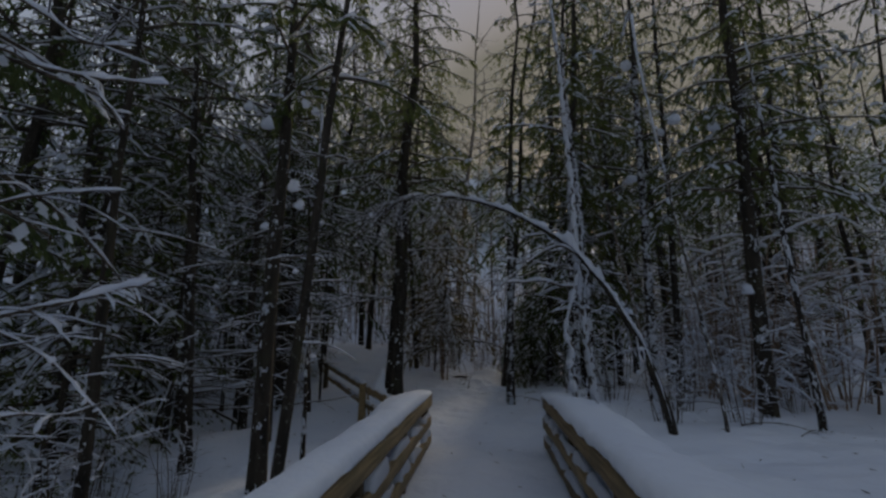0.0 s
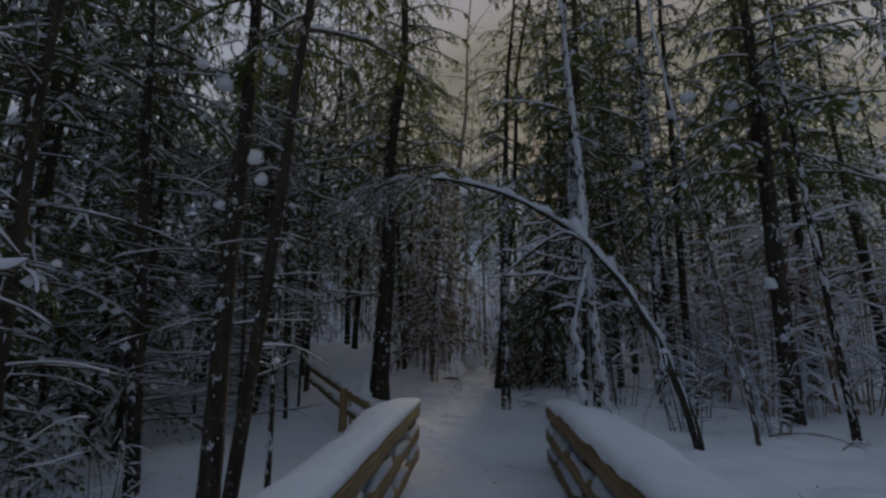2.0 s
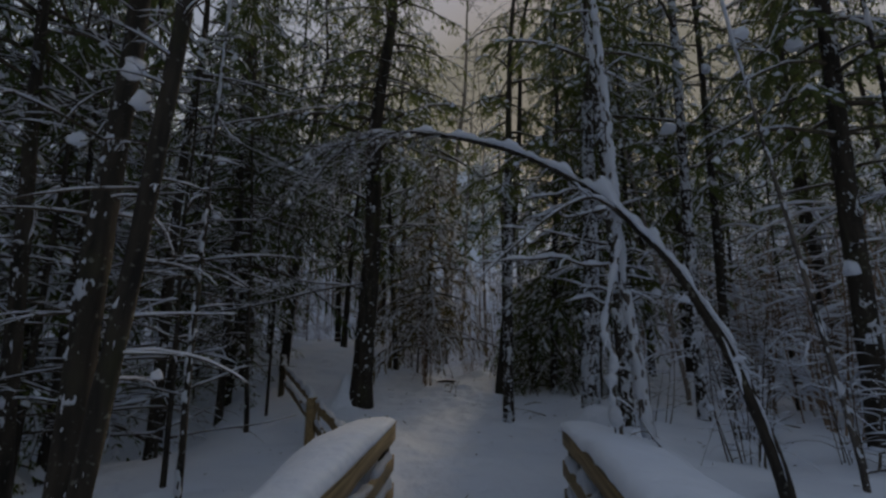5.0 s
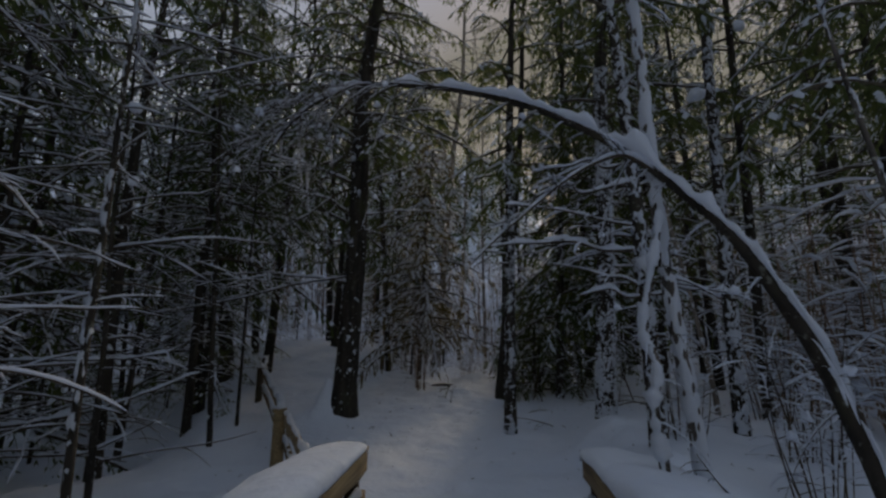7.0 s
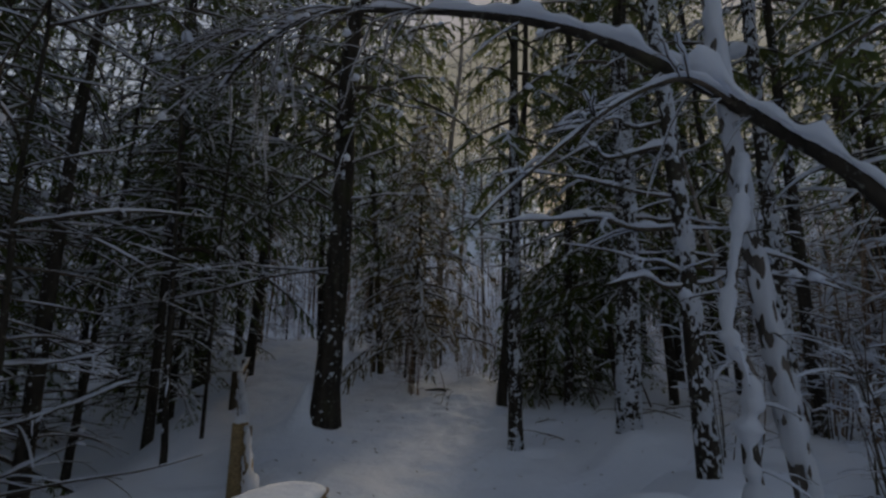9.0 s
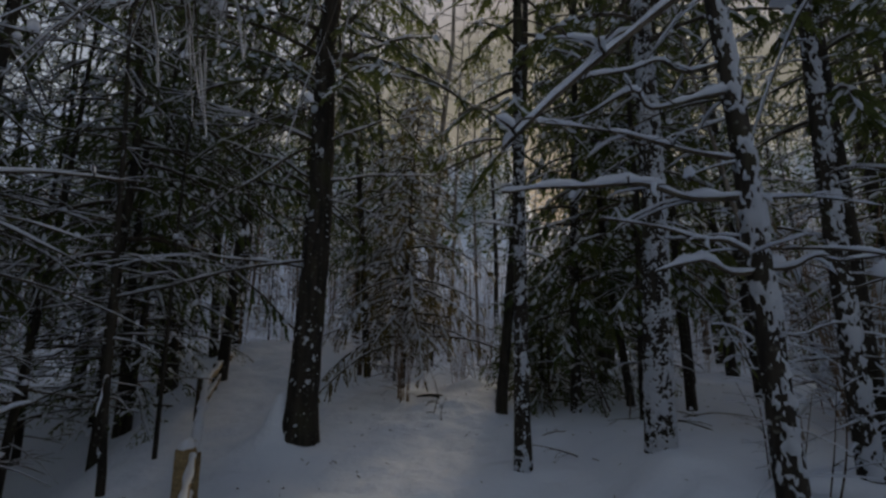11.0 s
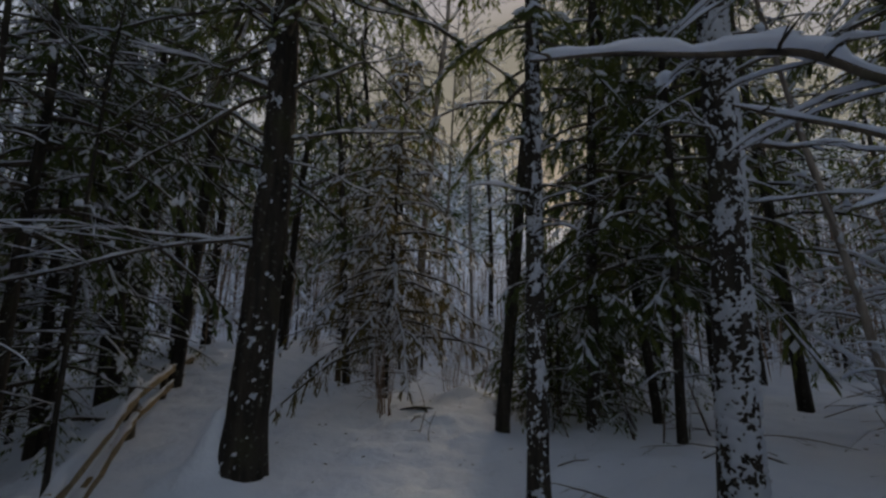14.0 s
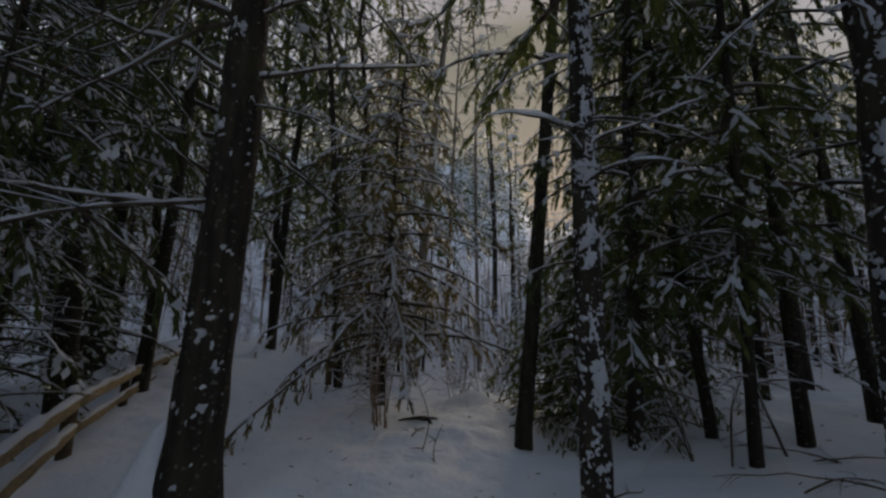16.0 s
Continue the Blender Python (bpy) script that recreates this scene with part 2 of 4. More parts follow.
def bough(rng, start, azimuth, length, rise, droop, n=9, wander=0.05):
    """The line of a branch: rise is its first slope, droop how far its end sinks, as parts of its length."""
    u = np.linspace(0, 1, n)
    out = np.array([math.cos(azimuth), math.sin(azimuth), 0])
    side = np.array([-out[1], out[0], 0])
    p = np.asarray(start)[None] + length * (u[:, None] * out + (rise * u - droop * u ** 2)[:, None] * np.array([0, 0, 1.0]))
    w = np.cumsum(rng.standard_normal(n)) * wander * length / n ** 0.5
    w2 = np.cumsum(rng.standard_normal(n)) * wander * 0.6 * length / n ** 0.5
    return p + (w * u)[:, None] * side + (w2 * u)[:, None] * np.array([0, 0, 1.0])


def dead_branch(wood, snow, rng, p, r, snow_w, twigs=5, cover=0.7, fine=1, lod=0):
    """A bare branch with side twigs, snow lying on all of it."""
    n = len(p)
    tube(wood, p, r * np.linspace(1, 0.22, n), 4 if lod or r < 0.012 else 5)
    snow_strip(snow, p + [0, 0, r * 0.5], snow_w * np.linspace(1, 0.5, n), rng, cover, (0.06, 0.13)[lod], (6, 4)[lod])
    length = np.linalg.norm(p[-1] - p[0])
    for _ in range(twigs):
        i = rng.integers(1, n - 1)
        t = p[i + 1] - p[i - 1]
        az = math.atan2(t[1], t[0]) + rng.choice([-1, 1]) * rng.uniform(0.5, 1.1)
        q = bough(rng, p[i], az, length * rng.uniform(0.15, 0.42) * (1.15 - i / n), rng.uniform(-0.1, 0.25), rng.uniform(0.0, 0.5), 5, 0.12)
        tube(wood, q, max(r * 0.42, 0.0025) * np.linspace(1, 0.35, 5), 3)
        if rng.random() < 0.85:
            snow_strip(snow, q, min(snow_w * 0.5, 0.016), rng, cover, (0.07, 0.14)[lod], (4, 3)[lod])
        if lod == 0 and rng.random() < 0.07:
            clump(snow, q[-2] + [0, 0, 0.02], rng.uniform(0.02, 0.05) * min(1.0, 0.4 + snow_w * 30), rng)
        for _ in range(fine):
            j = rng.integers(1, 4)
            q2 = bough(rng, q[j], az + rng.uniform(-1, 1), length * rng.uniform(0.06, 0.16), rng.uniform(-0.2, 0.2), rng.uniform(0, 0.6), 4, 0.1)
            tube(wood, q2, max(r * 0.22, 0.002) * np.linspace(1, 0.5, 4), 3)


def green_branch(wood, leaf, snow, rng, p, r, reach, dense=1.0, hang=0.5, big=1.0, cover=0.6, snow_size=1.0, lod=0, load=1.0):
    """A branch with flat needle sprays on both sides, drooping by hang, and snow lying on them."""
    n = len(p)
    tube(wood, p, r * np.linspace(1, 0.2, n), 4 if lod == 0 else 3)
    length = np.linalg.norm(p[-1] - p[0])
    k = max(5, int(length / 0.11 * dense))
    u = np.sort(rng.uniform(0.14, 1.0, k))
    at = np.stack([np.interp(u, np.linspace(0, 1, n), p[:, i]) for i in range(3)], 1)
    t = unit(np.gradient(p, axis=0))
    tt = unit(np.stack([np.interp(u, np.linspace(0, 1, n), t[:, i]) for i in range(3)], 1))
    sd = unit(np.stack([-tt[:, 1], tt[:, 0], 0 * u], 1)) * np.where(np.arange(k) % 2, 1, -1)[:, None]
    way = unit(tt * rng.uniform(0.5, 1.0, (k, 1)) + sd * rng.uniform(0.5, 1.0, (k, 1)) + np.array([0, 0, -1.0]) * hang * rng.uniform(0.2, 1.3, (k, 1)))
    ln = reach * (1.1 - 0.65 * u) * rng.uniform(0.55, 1.2, k)
    m = (9, 4, 3)[lod]
    # twigs, then blades along both sides of each twig
    base = at[:, None] + way[:, None] * (ln[:, None] * np.linspace(0.08, 0.95, m))[..., None]
    base[..., 2] -= hang * 0.35 * (ln[:, None] * np.linspace(0, 1, m) ** 2)
    flank = np.cross(way, [0, 0, 1.0])
    for sign in (-1, 1):
        d = unit(way[:, None] * 0.75 + sign * flank[:, None] * rng.uniform(0.4, 1.0, (k, m, 1)) + np.array([0, 0, -1.0]) * hang * rng.uniform(0.3, 1.4, (k, m, 1)))
        sz = rng.uniform(0.06, 0.14, k * m) * big * (0.85, 1.0, 1.0)[lod]
        kites(leaf, base.reshape(-1, 3), d.reshape(-1, 3), sz, sz * rng.uniform(0.17, 0.33, k * m), rng)
    kites(leaf, at, way, ln * 0.85, 0.013 * min(big, 1.4) * np.ones(k), rng)
    pick = rng.random((k, m)) < cover * (0.19, 0.16, 0.2)[lod] * load
    pb = base[pick] + [0, 0, 0.012]
    pw = np.broadcast_to(way[:, None], base.shape)[pick]
    c = len(pb)
    pads(snow, pb, pw, rng.uniform(0.08, 0.2, c) * big * snow_size, rng.uniform(0.04, 0.1, c) * big * snow_size, rng.uniform(0.015, 0.05, c) * big * snow_size)
    if lod < 2:
        snow_strip(snow, p + [0, 0, r * 0.6], 0.021 * big * snow_size * np.linspace(1.1, 0.7, n), rng, cover, (0.09, 0.28)[lod], (5, 3)[lod])


def trunk_line(rng, top, height, n, bend=0.03):
    """From the origin towards top (a point that the trunk passes) up to height."""
    top = np.asarray(top, float)
    u = np.linspace(0, 1, n)
    p = np.outer(u, top / top[2] * height)
    p[:, 0] += bend * height * 0.3 * smooth_noise(rng, n, 6) * u
    p[:, 1] += bend * height * 0.3 * smooth_noise(rng, n, 6) * u
    return p


def trunk_mesh(g, rng, p, r, sides=12, flare=0.15):
    n = len(p)
    z = p[:, 2] - p[0, 2]
    rr = np.asarray(r) * (1 + flare * np.exp(-z / 0.18))
    q = p.copy()
    q[0, 2] -= 0.35
    ang = np.linspace(0, 2 * np.pi, sides, endpoint=False)
    lump = 1 + 0.05 * np.sin(ang * 3 + rng.uniform(0, 6)) + 0.04 * rng.standard_normal((n, sides))
    v = q[:, None] + (rr[:, None] * lump)[..., None] * np.stack([np.cos(ang), np.sin(ang), 0 * ang], 1)
    g.add(v, ring_faces(n, sides), [[(n - 1) * sides + i for i in range(sides)]])


def plaster(g, rng, p, r, amount, top, side=-1.57, sides=40, step=0.035, thick=0.02, flare=0.15):
    """Wind-blown snow stuck to a trunk: a shell that stands proud of the bark in patches and lies inside it elsewhere."""
    n = max(8, int(top / step))
    z = np.linspace(0.0, top, n)
    c = np.stack([np.interp(z, p[:, 2], p[:, i]) for i in range(3)], 1)
    rr = np.interp(z, p[:, 2], r) * (1 + flare * np.exp(-z / 0.18))
    ang = np.linspace(0, 2 * np.pi, sides, endpoint=False)
    seed = rng.uniform(0, 100)
    rad = np.zeros((n, sides))
    for i in range(n):
        for j in range(sides):
            a, s = ang[j], float(rr[i])
            q = Vector((math.cos(a) * s + seed, math.sin(a) * s, z[i]))
            w = Vector((q.x, q.y, q.z * 0.8))
            f = 0.7 * noise.noise(w * 17.0) + 0.75 * noise.noise(q * 41.0) + 0.65 * noise.noise(w * 85.0) + 0.6 * noise.noise(q * 3.5)
            f += 0.45 * math.cos(a - side) + amount - 0.45
            rad[i, j] = s * 1.03 + min(max(f * 0.06, -0.03), thick)
    v = c[:, None] + rad[..., None] * np.stack([np.cos(ang), np.sin(ang), 0 * ang], 1)
    g.add(v, ring_faces(n, sides))


# ---------------------------------------------------------------- ground
def step_up(a, b, v):
    u = np.clip((v - a) / (b - a), 0, 1)
    return u * u * (3 - 2 * u)


def ground_base(x, y):
    """The broad shape of the snow: the trodden way over the bridge at 0, a gully on one side, a bank on the other, a hill far ahead."""
    x, y = np.asarray(x, float), np.asarray(y, float)
    z = 0.05 * np.clip(y - 7.5, 0, 9) + 0.02 * np.clip(y - 16.5, 0, 20)
    z = z + 0.42 * step_up(1.75, 2.5, x) * (1 - 0.75 * step_up(9.6, 13, y)) * step_up(-2, 3.5, y)
    z = z - 0.15 * step_up(4.3, 6.0, x) * (1 - step_up(10, 13, y))
    near = 1 - step_up(8.2, 12.5, y + 0.35 * x)
    z = z - near * (0.13 * step_up(0.35, 2.0, -x) + 0.45 * step_up(3.5, 6.5, -x) + 0.45 * step_up(2.1, 3.8, -x) * (1 - step_up(4.5, 7.0, y)))
    z = z - 0.45 * step_up(0.8, 2.6, -1.0 - 0.52 * (y - 8.0) - x) * step_up(8, 11, y) * (1 - step_up(17, 24, y))
    z = z + 0.75 * step_up(13, 21, y) * step_up(-0.5, -4.0, x)
    far = np.hypot(x, y - 5)
    z = z + 0.22 * np.clip(far - 22, 0, 45) * step_up(0, 26, y) + 0.08 * np.clip(far - 24, 0, 40)
    ahead = np.degrees(np.arctan2(x - 0.5, np.maximum(y, 0.1)))
    steep = 0.53 - 0.27 * step_up(5, 10, ahead) + 0.14 * step_up(16, 30, ahead)
    z = z + steep * np.clip(far - 66, 0, 105) * step_up(0, 40, y)
    return z


MOUNDS = ((-1.9, 11.38, 0.6, 0.2), (-2.0, 11.35, 0.17, 0.5), (2.1, 7.55, 0.22, 0.5), (-0.75, 7.35, 0.16, 0.4), (-1.62, 11.32, 0.05, 0.55), (1.2, 10.45, 0.05, 0.3), (2.35, 9.6, 0.06, 0.45),
          (0.35, 13.6, 0.16, 0.6), (-0.75, 14.3, 0.22, 0.7), (2.4, 8.05, 0.10, 0.5), (0.9, 14.6, 0.14, 0.8), (0.7, 15.4, 0.22, 0.5), (-0.3, 13.2, 0.1, 0.35), (1.75, 11.6, 0.09, 0.4), (-0.2, 12.6, 0.05, 0.6))


def ground_z(x, y):
    z = ground_base(x, y)
    for mx, my, h, w in MOUNDS:
        z = z + h * np.exp(-((x - mx) ** 2 + (y - my) ** 2) / (w * w))
    return z


def at_ground(x, y, sink=0.02):
    return (x, y, float(ground_z(x, y)) - sink)


def build_ground():
    xs = np.concatenate([-7 - np.geomspace(0.1, 120, 34)[::-1], np.arange(-7, 9.001, 0.09), 9 + np.geomspace(0.1, 120, 34)])
    ys = np.concatenate([-2 - np.geomspace(0.1, 90, 26)[::-1], np.arange(-2, 19.001, 0.09), 19 + np.geomspace(0.1, 200, 46)])
    X, Y = np.meshgrid(xs, ys)
    Z = ground_z(X, Y)
    flat = Z.ravel()
    rough = np.zeros(flat.size)
    tread = (np.exp(-((X - 0.65 + 0.04 * (Y - 7)) / 0.75) ** 2) * step_up(-3, 0, Y)).ravel()
    deck = ((X > -0.12) & (X < 1.5) & (Y < 7.0)).ravel()
    for i, (x, y) in enumerate(zip(X.ravel(), Y.ravel())):
        if -9 < x < 12 and -3 < y < 24:
            v = Vector((x, y, 0))
            r = 0.07 * noise.noise(v * 0.9) + 0.045 * noise.noise(v * 2.6) + 0.022 * noise.noise(v * 6.3)
            t = tread[i]
            if t > 0.03:
                f = noise.noise(v * 5.2 + Vector((9, 2, 0)))
                r = r * (1 - 0.5 * t) + t * (-0.075 * max(0.0, f) ** 0.8 + 0.016 * noise.noise(v * 10))
            rough[i] = r * (0.6 if deck[i] else 1.0)
        else:
            rough[i] = 0.25 * noise.noise(Vector((x * 0.15, y * 0.15, 3)))
    g = Geo()
    ny, nx = X.shape
    i, j = np.meshgrid(np.arange(ny - 1), np.arange(nx - 1), indexing="ij")
    q = np.stack([i * nx + j, i * nx + j + 1, (i + 1) * nx + j + 1, (i + 1) * nx + j], -1).reshape(-1, 4)
    g.add(np.stack([X.ravel(), Y.ravel(), flat + rough], 1), q)
    ob = new("ground", g.mesh("ground", SNOW_GROUND))
    tagged(ob, "deep fresh snow covering the forest floor, trodden along the way", "ground", kind="structure")


build_ground()


# ---------------------------------------------------------------- footbridge and fence
def board(g, a, b, thick, tall, rng, wave=0.004):
    """A sawn board from a to b, its slightly waved edges chamfered; tall is its height."""
    a, b = np.asarray(a, float), np.asarray(b, float)
    n = max(3, int(np.linalg.norm(b - a) / 0.25))
    u = np.linspace(0, 1, n)[:, None]
    p = a + (b - a) * u
    d = unit(b - a)
    s = unit(np.array([-d[1], d[0], 0]))
    c = min(thick, tall) * 0.14
    h, w = tall / 2, thick / 2
    sec = np.array([(-w + c, -h), (w - c, -h), (w, -h + c), (w, h - c), (w - c, h), (-w + c, h), (-w, h - c), (-w, -h + c)])
    v = p[:, None] + sec[None, :, :1] * s + sec[None, :, 1:] * np.array([0, 0, 1.0])
    v = v + rng.standard_normal((n, 1, 3)) * wave
    g.add(v, ring_faces(n, 8), [list(range(8))[::-1]], [[(n - 1) * 8 + i for i in range(8)]])


def post(g, at, top, size, lean=(0, 0)):
    """A square post with a weathered, chamfered head."""
    c = size * 0.16
    h = size / 2
    sec = np.array([(-h + c, -h), (h - c, -h), (h, -h + c), (h, h - c), (h - c, h), (-h + c, h), (-h, h - c), (-h, -h + c)])
    rows = []
    z0 = at[2]
    for k, z in ((1.0, z0 - 0.4), (1.0, z0 + 0.1), (0.98, (z0 + top) / 2), (1.0, top - 0.015), (0.86, top)):
        f = (z - z0) / max(top - z0, 0.1)
        rows.append(np.column_stack([sec * k + [at[0] + lean[0] * f, at[1] + lean[1] * f], np.full(8, z)]))
    g.add(np.array(rows), ring_faces(5, 8), [[32 + i for i in range(8)]])


def snow_ridge(g, line, half, tall, rng, shift=0.0, knots=0.35, edge=0.02, ragged=0.15):
    """A cushion of snow along a rail: rounded in section, blunt at its ends. shift moves its belly sideways."""
    q = resample(line, 0.07)
    n = len(q)
    k = max(4, int(n * 0.07 / knots))
    hw = half * (1 + ragged * smooth_noise(rng, n, k) * 0.6)
    hh = tall * (1 + ragged * smooth_noise(rng, n, k) * 0.7)
    end = np.minimum(np.arange(n), np.arange(n)[::-1]) * 0.07 / (tall * 0.9)
    blunt = np.sqrt(np.clip(1 - (1 - np.clip(end, 0, 1)) ** 2, 0.0, 1)) * 0.97 + 0.03
    t = unit(np.gradient(q, axis=0))
    s = unit(np.stack([-t[:, 1], t[:, 0], 0 * t[:, 0]], 1))
    ang = np.linspace(0, 2 * np.pi, 18, endpoint=False)
    cx = np.sign(np.cos(ang)) * abs(np.cos(ang)) ** 0.8
    cz = np.where(np.sin(ang) > 0, np.sin(ang), np.sin(ang) * edge / max(tall, 1e-3))
    sag = -0.45 * np.clip(-cx * np.sign(shift or 1), 0, 1) ** 2 * (1 if shift else 0)
    v = (q[:, None] + ((hw * (0.5 + 0.5 * blunt))[:, None] * cx + shift)[..., None] * s[:, None]
         + ((hh * blunt)[:, None] * (np.maximum(cz, 0) ** 0.8 * np.sign(cz).clip(0) + np.minimum(cz, 0) + sag * 0.6))[..., None] * np.array([0, 0, 1.0]))
    jit = np.array([noise.noise(Vector(p) * 6) for p in v.reshape(-1, 3)]).reshape(n, 18, 1)
    v = v + jit * 0.018 * np.array([0.6, 0.4, 1.0])
    g.add(v, ring_faces(n, 18), [list(range(18))[::-1]], [[(n - 1) * 18 + i for i in range(18)]])


RAIL_TOP = 0.74


def snow_bank(g, x0, side, y0, y1, z0, rng):
    """The deep snow that lies on a parapet and slopes away outside it. side: -1 or 1, outwards."""
    sec = np.array([(0.0, 0.0), (-0.012, 0.06), (-0.006, 0.12), (0.02, 0.165), (0.08, 0.188), (0.17, 0.19), (0.29, 0.17), (0.44, 0.12), (0.6, 0.03), (0.76, -0.11),
                    (0.9, -0.29), (1.02, -0.52), (1.1, -0.8), (0.6, -0.85), (0.25, -0.45), (0.18, -0.12), (0.10, -0.01)])
    ys = np.arange(y0, y1 + 0.001, 0.07)
    n, m = len(ys), len(sec)
    k = max(4, int((y1 - y0) / 0.7))
    wide = 1 + 0.10 * smooth_noise(rng, n, k)
    tall = (1 + 0.10 * smooth_noise(rng, n, k)) * (0.5 + 0.5 * step_up(0.0, 1.6, y1 - ys))
    d = np.clip((y1 - ys) / 0.08, 0, 1)
    blunt = np.sqrt(np.clip(1 - (1 - d) ** 2, 0.0, 1)) * 0.98 + 0.02
    low = -0.8
    up = low + (np.where(sec[:, 1] > 0, sec[:, 1][None] * 0.68 * tall[:, None], sec[:, 1][None]) - low) * (0.72 + 0.28 * blunt)[:, None]
    if side < 0:          # narrower where the drop outside is steep
        wide = wide * (0.58 + 0.2 * step_up(2.0, 6.5, ys))
    out = sec[:, 0][None] * wide[:, None]
    v = np.stack([x0 + side * out, np.repeat(ys[:, None], m, 1) + 0 * out, z0 + up], -1)
    jit = np.array([noise.noise(Vector(p) * 3.5) + 0.4 * noise.noise(Vector(p) * 11) for p in v.reshape(-1, 3)]).reshape(n, m, 1)
    v = v + jit * 0.022 * np.array([0.5, 0.4, 1.0])
    f = ring_faces(n, m)
    caps = [[(n - 1) * m + i for i in range(m)]]
    g.add(v, f if side < 0 else f[:, ::-1], caps if side < 0 else [caps[0][::-1]])


def bridge_rail(side, x_in, seed):
    """One parapet of the footbridge: posts outside, three boards, snow on each. side: -1 or 1, outwards."""
    rng = np.random.default_rng(seed)
    ob = thing("bridge_railing", (x_in, 0, 0), "weathered timber board railing of a footbridge under deep snow", "railing", "bridge railings")
    y0, y1 = -3.5, 6.98
    for z, tall, y_end in ((RAIL_TOP - 0.075, 0.15, y1), (RAIL_TOP - 0.35, 0.14, y1 - 0.02), (RAIL_TOP - 0.60, 0.14, y1 - 0.03)):
        g = Geo()
        board(g, (side * 0.025, y0, z), (side * 0.025, y_end, z), 0.045, tall, rng)
        b = part("board", g, WOOD, ob)
        g = Geo()
        if z < RAIL_TOP - 0.2:
            # drifts that rest on the lower boards and half fill the openings
            y = y0 + 0.1
            while y < y_end - 0.3:
                ln = rng.uniform(0.5, 1.3)
                e = min(y + ln, y_end - 0.03)
                snow_ridge(g, [(side * 0.035, y, z + tall / 2 - 0.01), (side * 0.035, e, z + tall / 2 - 0.01)], 0.035, rng.uniform(0.05, 0.095), rng, ragged=0.5, knots=0.2)
                y = e + rng.uniform(0.05, 0.22)
            part("snow_drift", g, SNOW, b)
    for y in np.arange(y1 - 0.07, y0, -1.75):
        g = Geo()
        post(g, (side * 0.095, y, -0.3), RAIL_TOP - 0.01, 0.095)
        part("post", g, WOOD_DARK, ob)
    g = Geo()
    board(g, (side * 0.06, y0, RAIL_TOP + 0.012), (side * 0.06, y1 - 0.01, RAIL_TOP + 0.012), 0.13, 0.03, rng)
    part("handrail", g, WOOD, ob)
    g = Geo()
    snow_bank(g, -side * 0.005, side, y0, y1 + 0.05, RAIL_TOP + 0.015, rng)
    part("snow_cap", g, SNOW_GROUND, ob, "thick rounded cushion of snow")
    return ob


bridge_rail(-1, -0.12, 11)
bridge_rail(1, 1.495, 12)


def side_fence():
    """The timber fence that leads off uphill from the bridge's end."""
    rng = np.random.default_rng(5)
    ob = thing("timber_fence", (-1.7, 9.09, 0.0), "weathered two-board timber fence with snow on its boards", "fence")
    off = np.array([-1.7, 9.09, 0.0])
    line = [(-0.72, 7.32, 0.60), (-1.70, 9.09, 0.66), (-3.80, 12.76, 0.86), (-5.1, 15.6, 1.02), (-6.55, 19.0, 1.14)]
    for a, b in zip(line, line[1:]):
        a, b = np.array(a) - off, np.array(b) - off
        for drop, tall in ((0.07, 0.14), (0.36, 0.13)):
            g = Geo()
            board(g, a - [0, 0, drop], b - [0, 0, drop], 0.045, tall, rng)
            bd = part("board", g, WOOD, ob)
            g = Geo()
            d = (b - a)
            z = [0, 0, tall / 2 - drop - 0.01]
            snow_ridge(g, [a + z + d * 0.01, a + d * 0.5 + z, b + z - d * 0.01], 0.036 if drop < 0.1 else 0.028, 0.05 if drop < 0.1 else 0.035, rng, ragged=0.7, knots=0.25)
            part("snow", g, SNOW, bd)
    for (x, y, z), size, mat in ((line[1], 0.13, WOOD), (line[2], 0.12, WOOD_DARK), ((-4.72, 14.78, 0.95), 0.1, WOOD_DARK), (line[3], 0.1, WOOD_DARK), ((-5.85, 17.4, 1.05), 0.1, WOOD_DARK), (line[4], 0.1, WOOD_DARK)):
        g = Geo()
        post(g, (x - off[0] - 0.06, y - off[1] - 0.02, float(ground_z(x, y))), z + 0.03, size, (0.0, 0.0))
        p = part("post", g, mat, ob)
        g = Geo()
        snow_ridge(g, [(x - off[0] - 0.12, y - off[1] - 0.02, z + 0.03), (x - off[0] - 0.06, y - off[1] - 0.02, z + 0.035), (x - off[0], y - off[1] - 0.02, z + 0.03)], size * 0.5, 0.07, rng)
        part("snow", g, SNOW, p)
    g = Geo()
    board(g, np.array([-1.60, 9.02, 0.0]) - off, np.array([-1.68, 9.06, 0.6]) - off + [0.0, 0.06, 0], 0.04, 0.09, rng)
    part("brace", g, WOOD, ob)


side_fence()


# ---------------------------------------------------------------- trees that stand near the way
def limb(tree, rng, p, r, snow_w, twigs=5, cover=0.8, green=None, fine=1):
    """One branch as a part, with its snow under it."""
    w, s, l = Geo(), Geo(), Geo()
    dead_branch(w, s, rng, p, r, snow_w, twigs, cover, fine)
    if green:
        green_branch(w, l, s, rng, p[len(p) // 3:], r * 0.6, green[0], green[1], green[2], 1.0, cover, green[3])
    b = part("branch", w, TWIG, tree)
    part("snow", s, SNOW, b)
    if green:
        part("needles", l, NEEDLE, b, smooth=False)
    return b


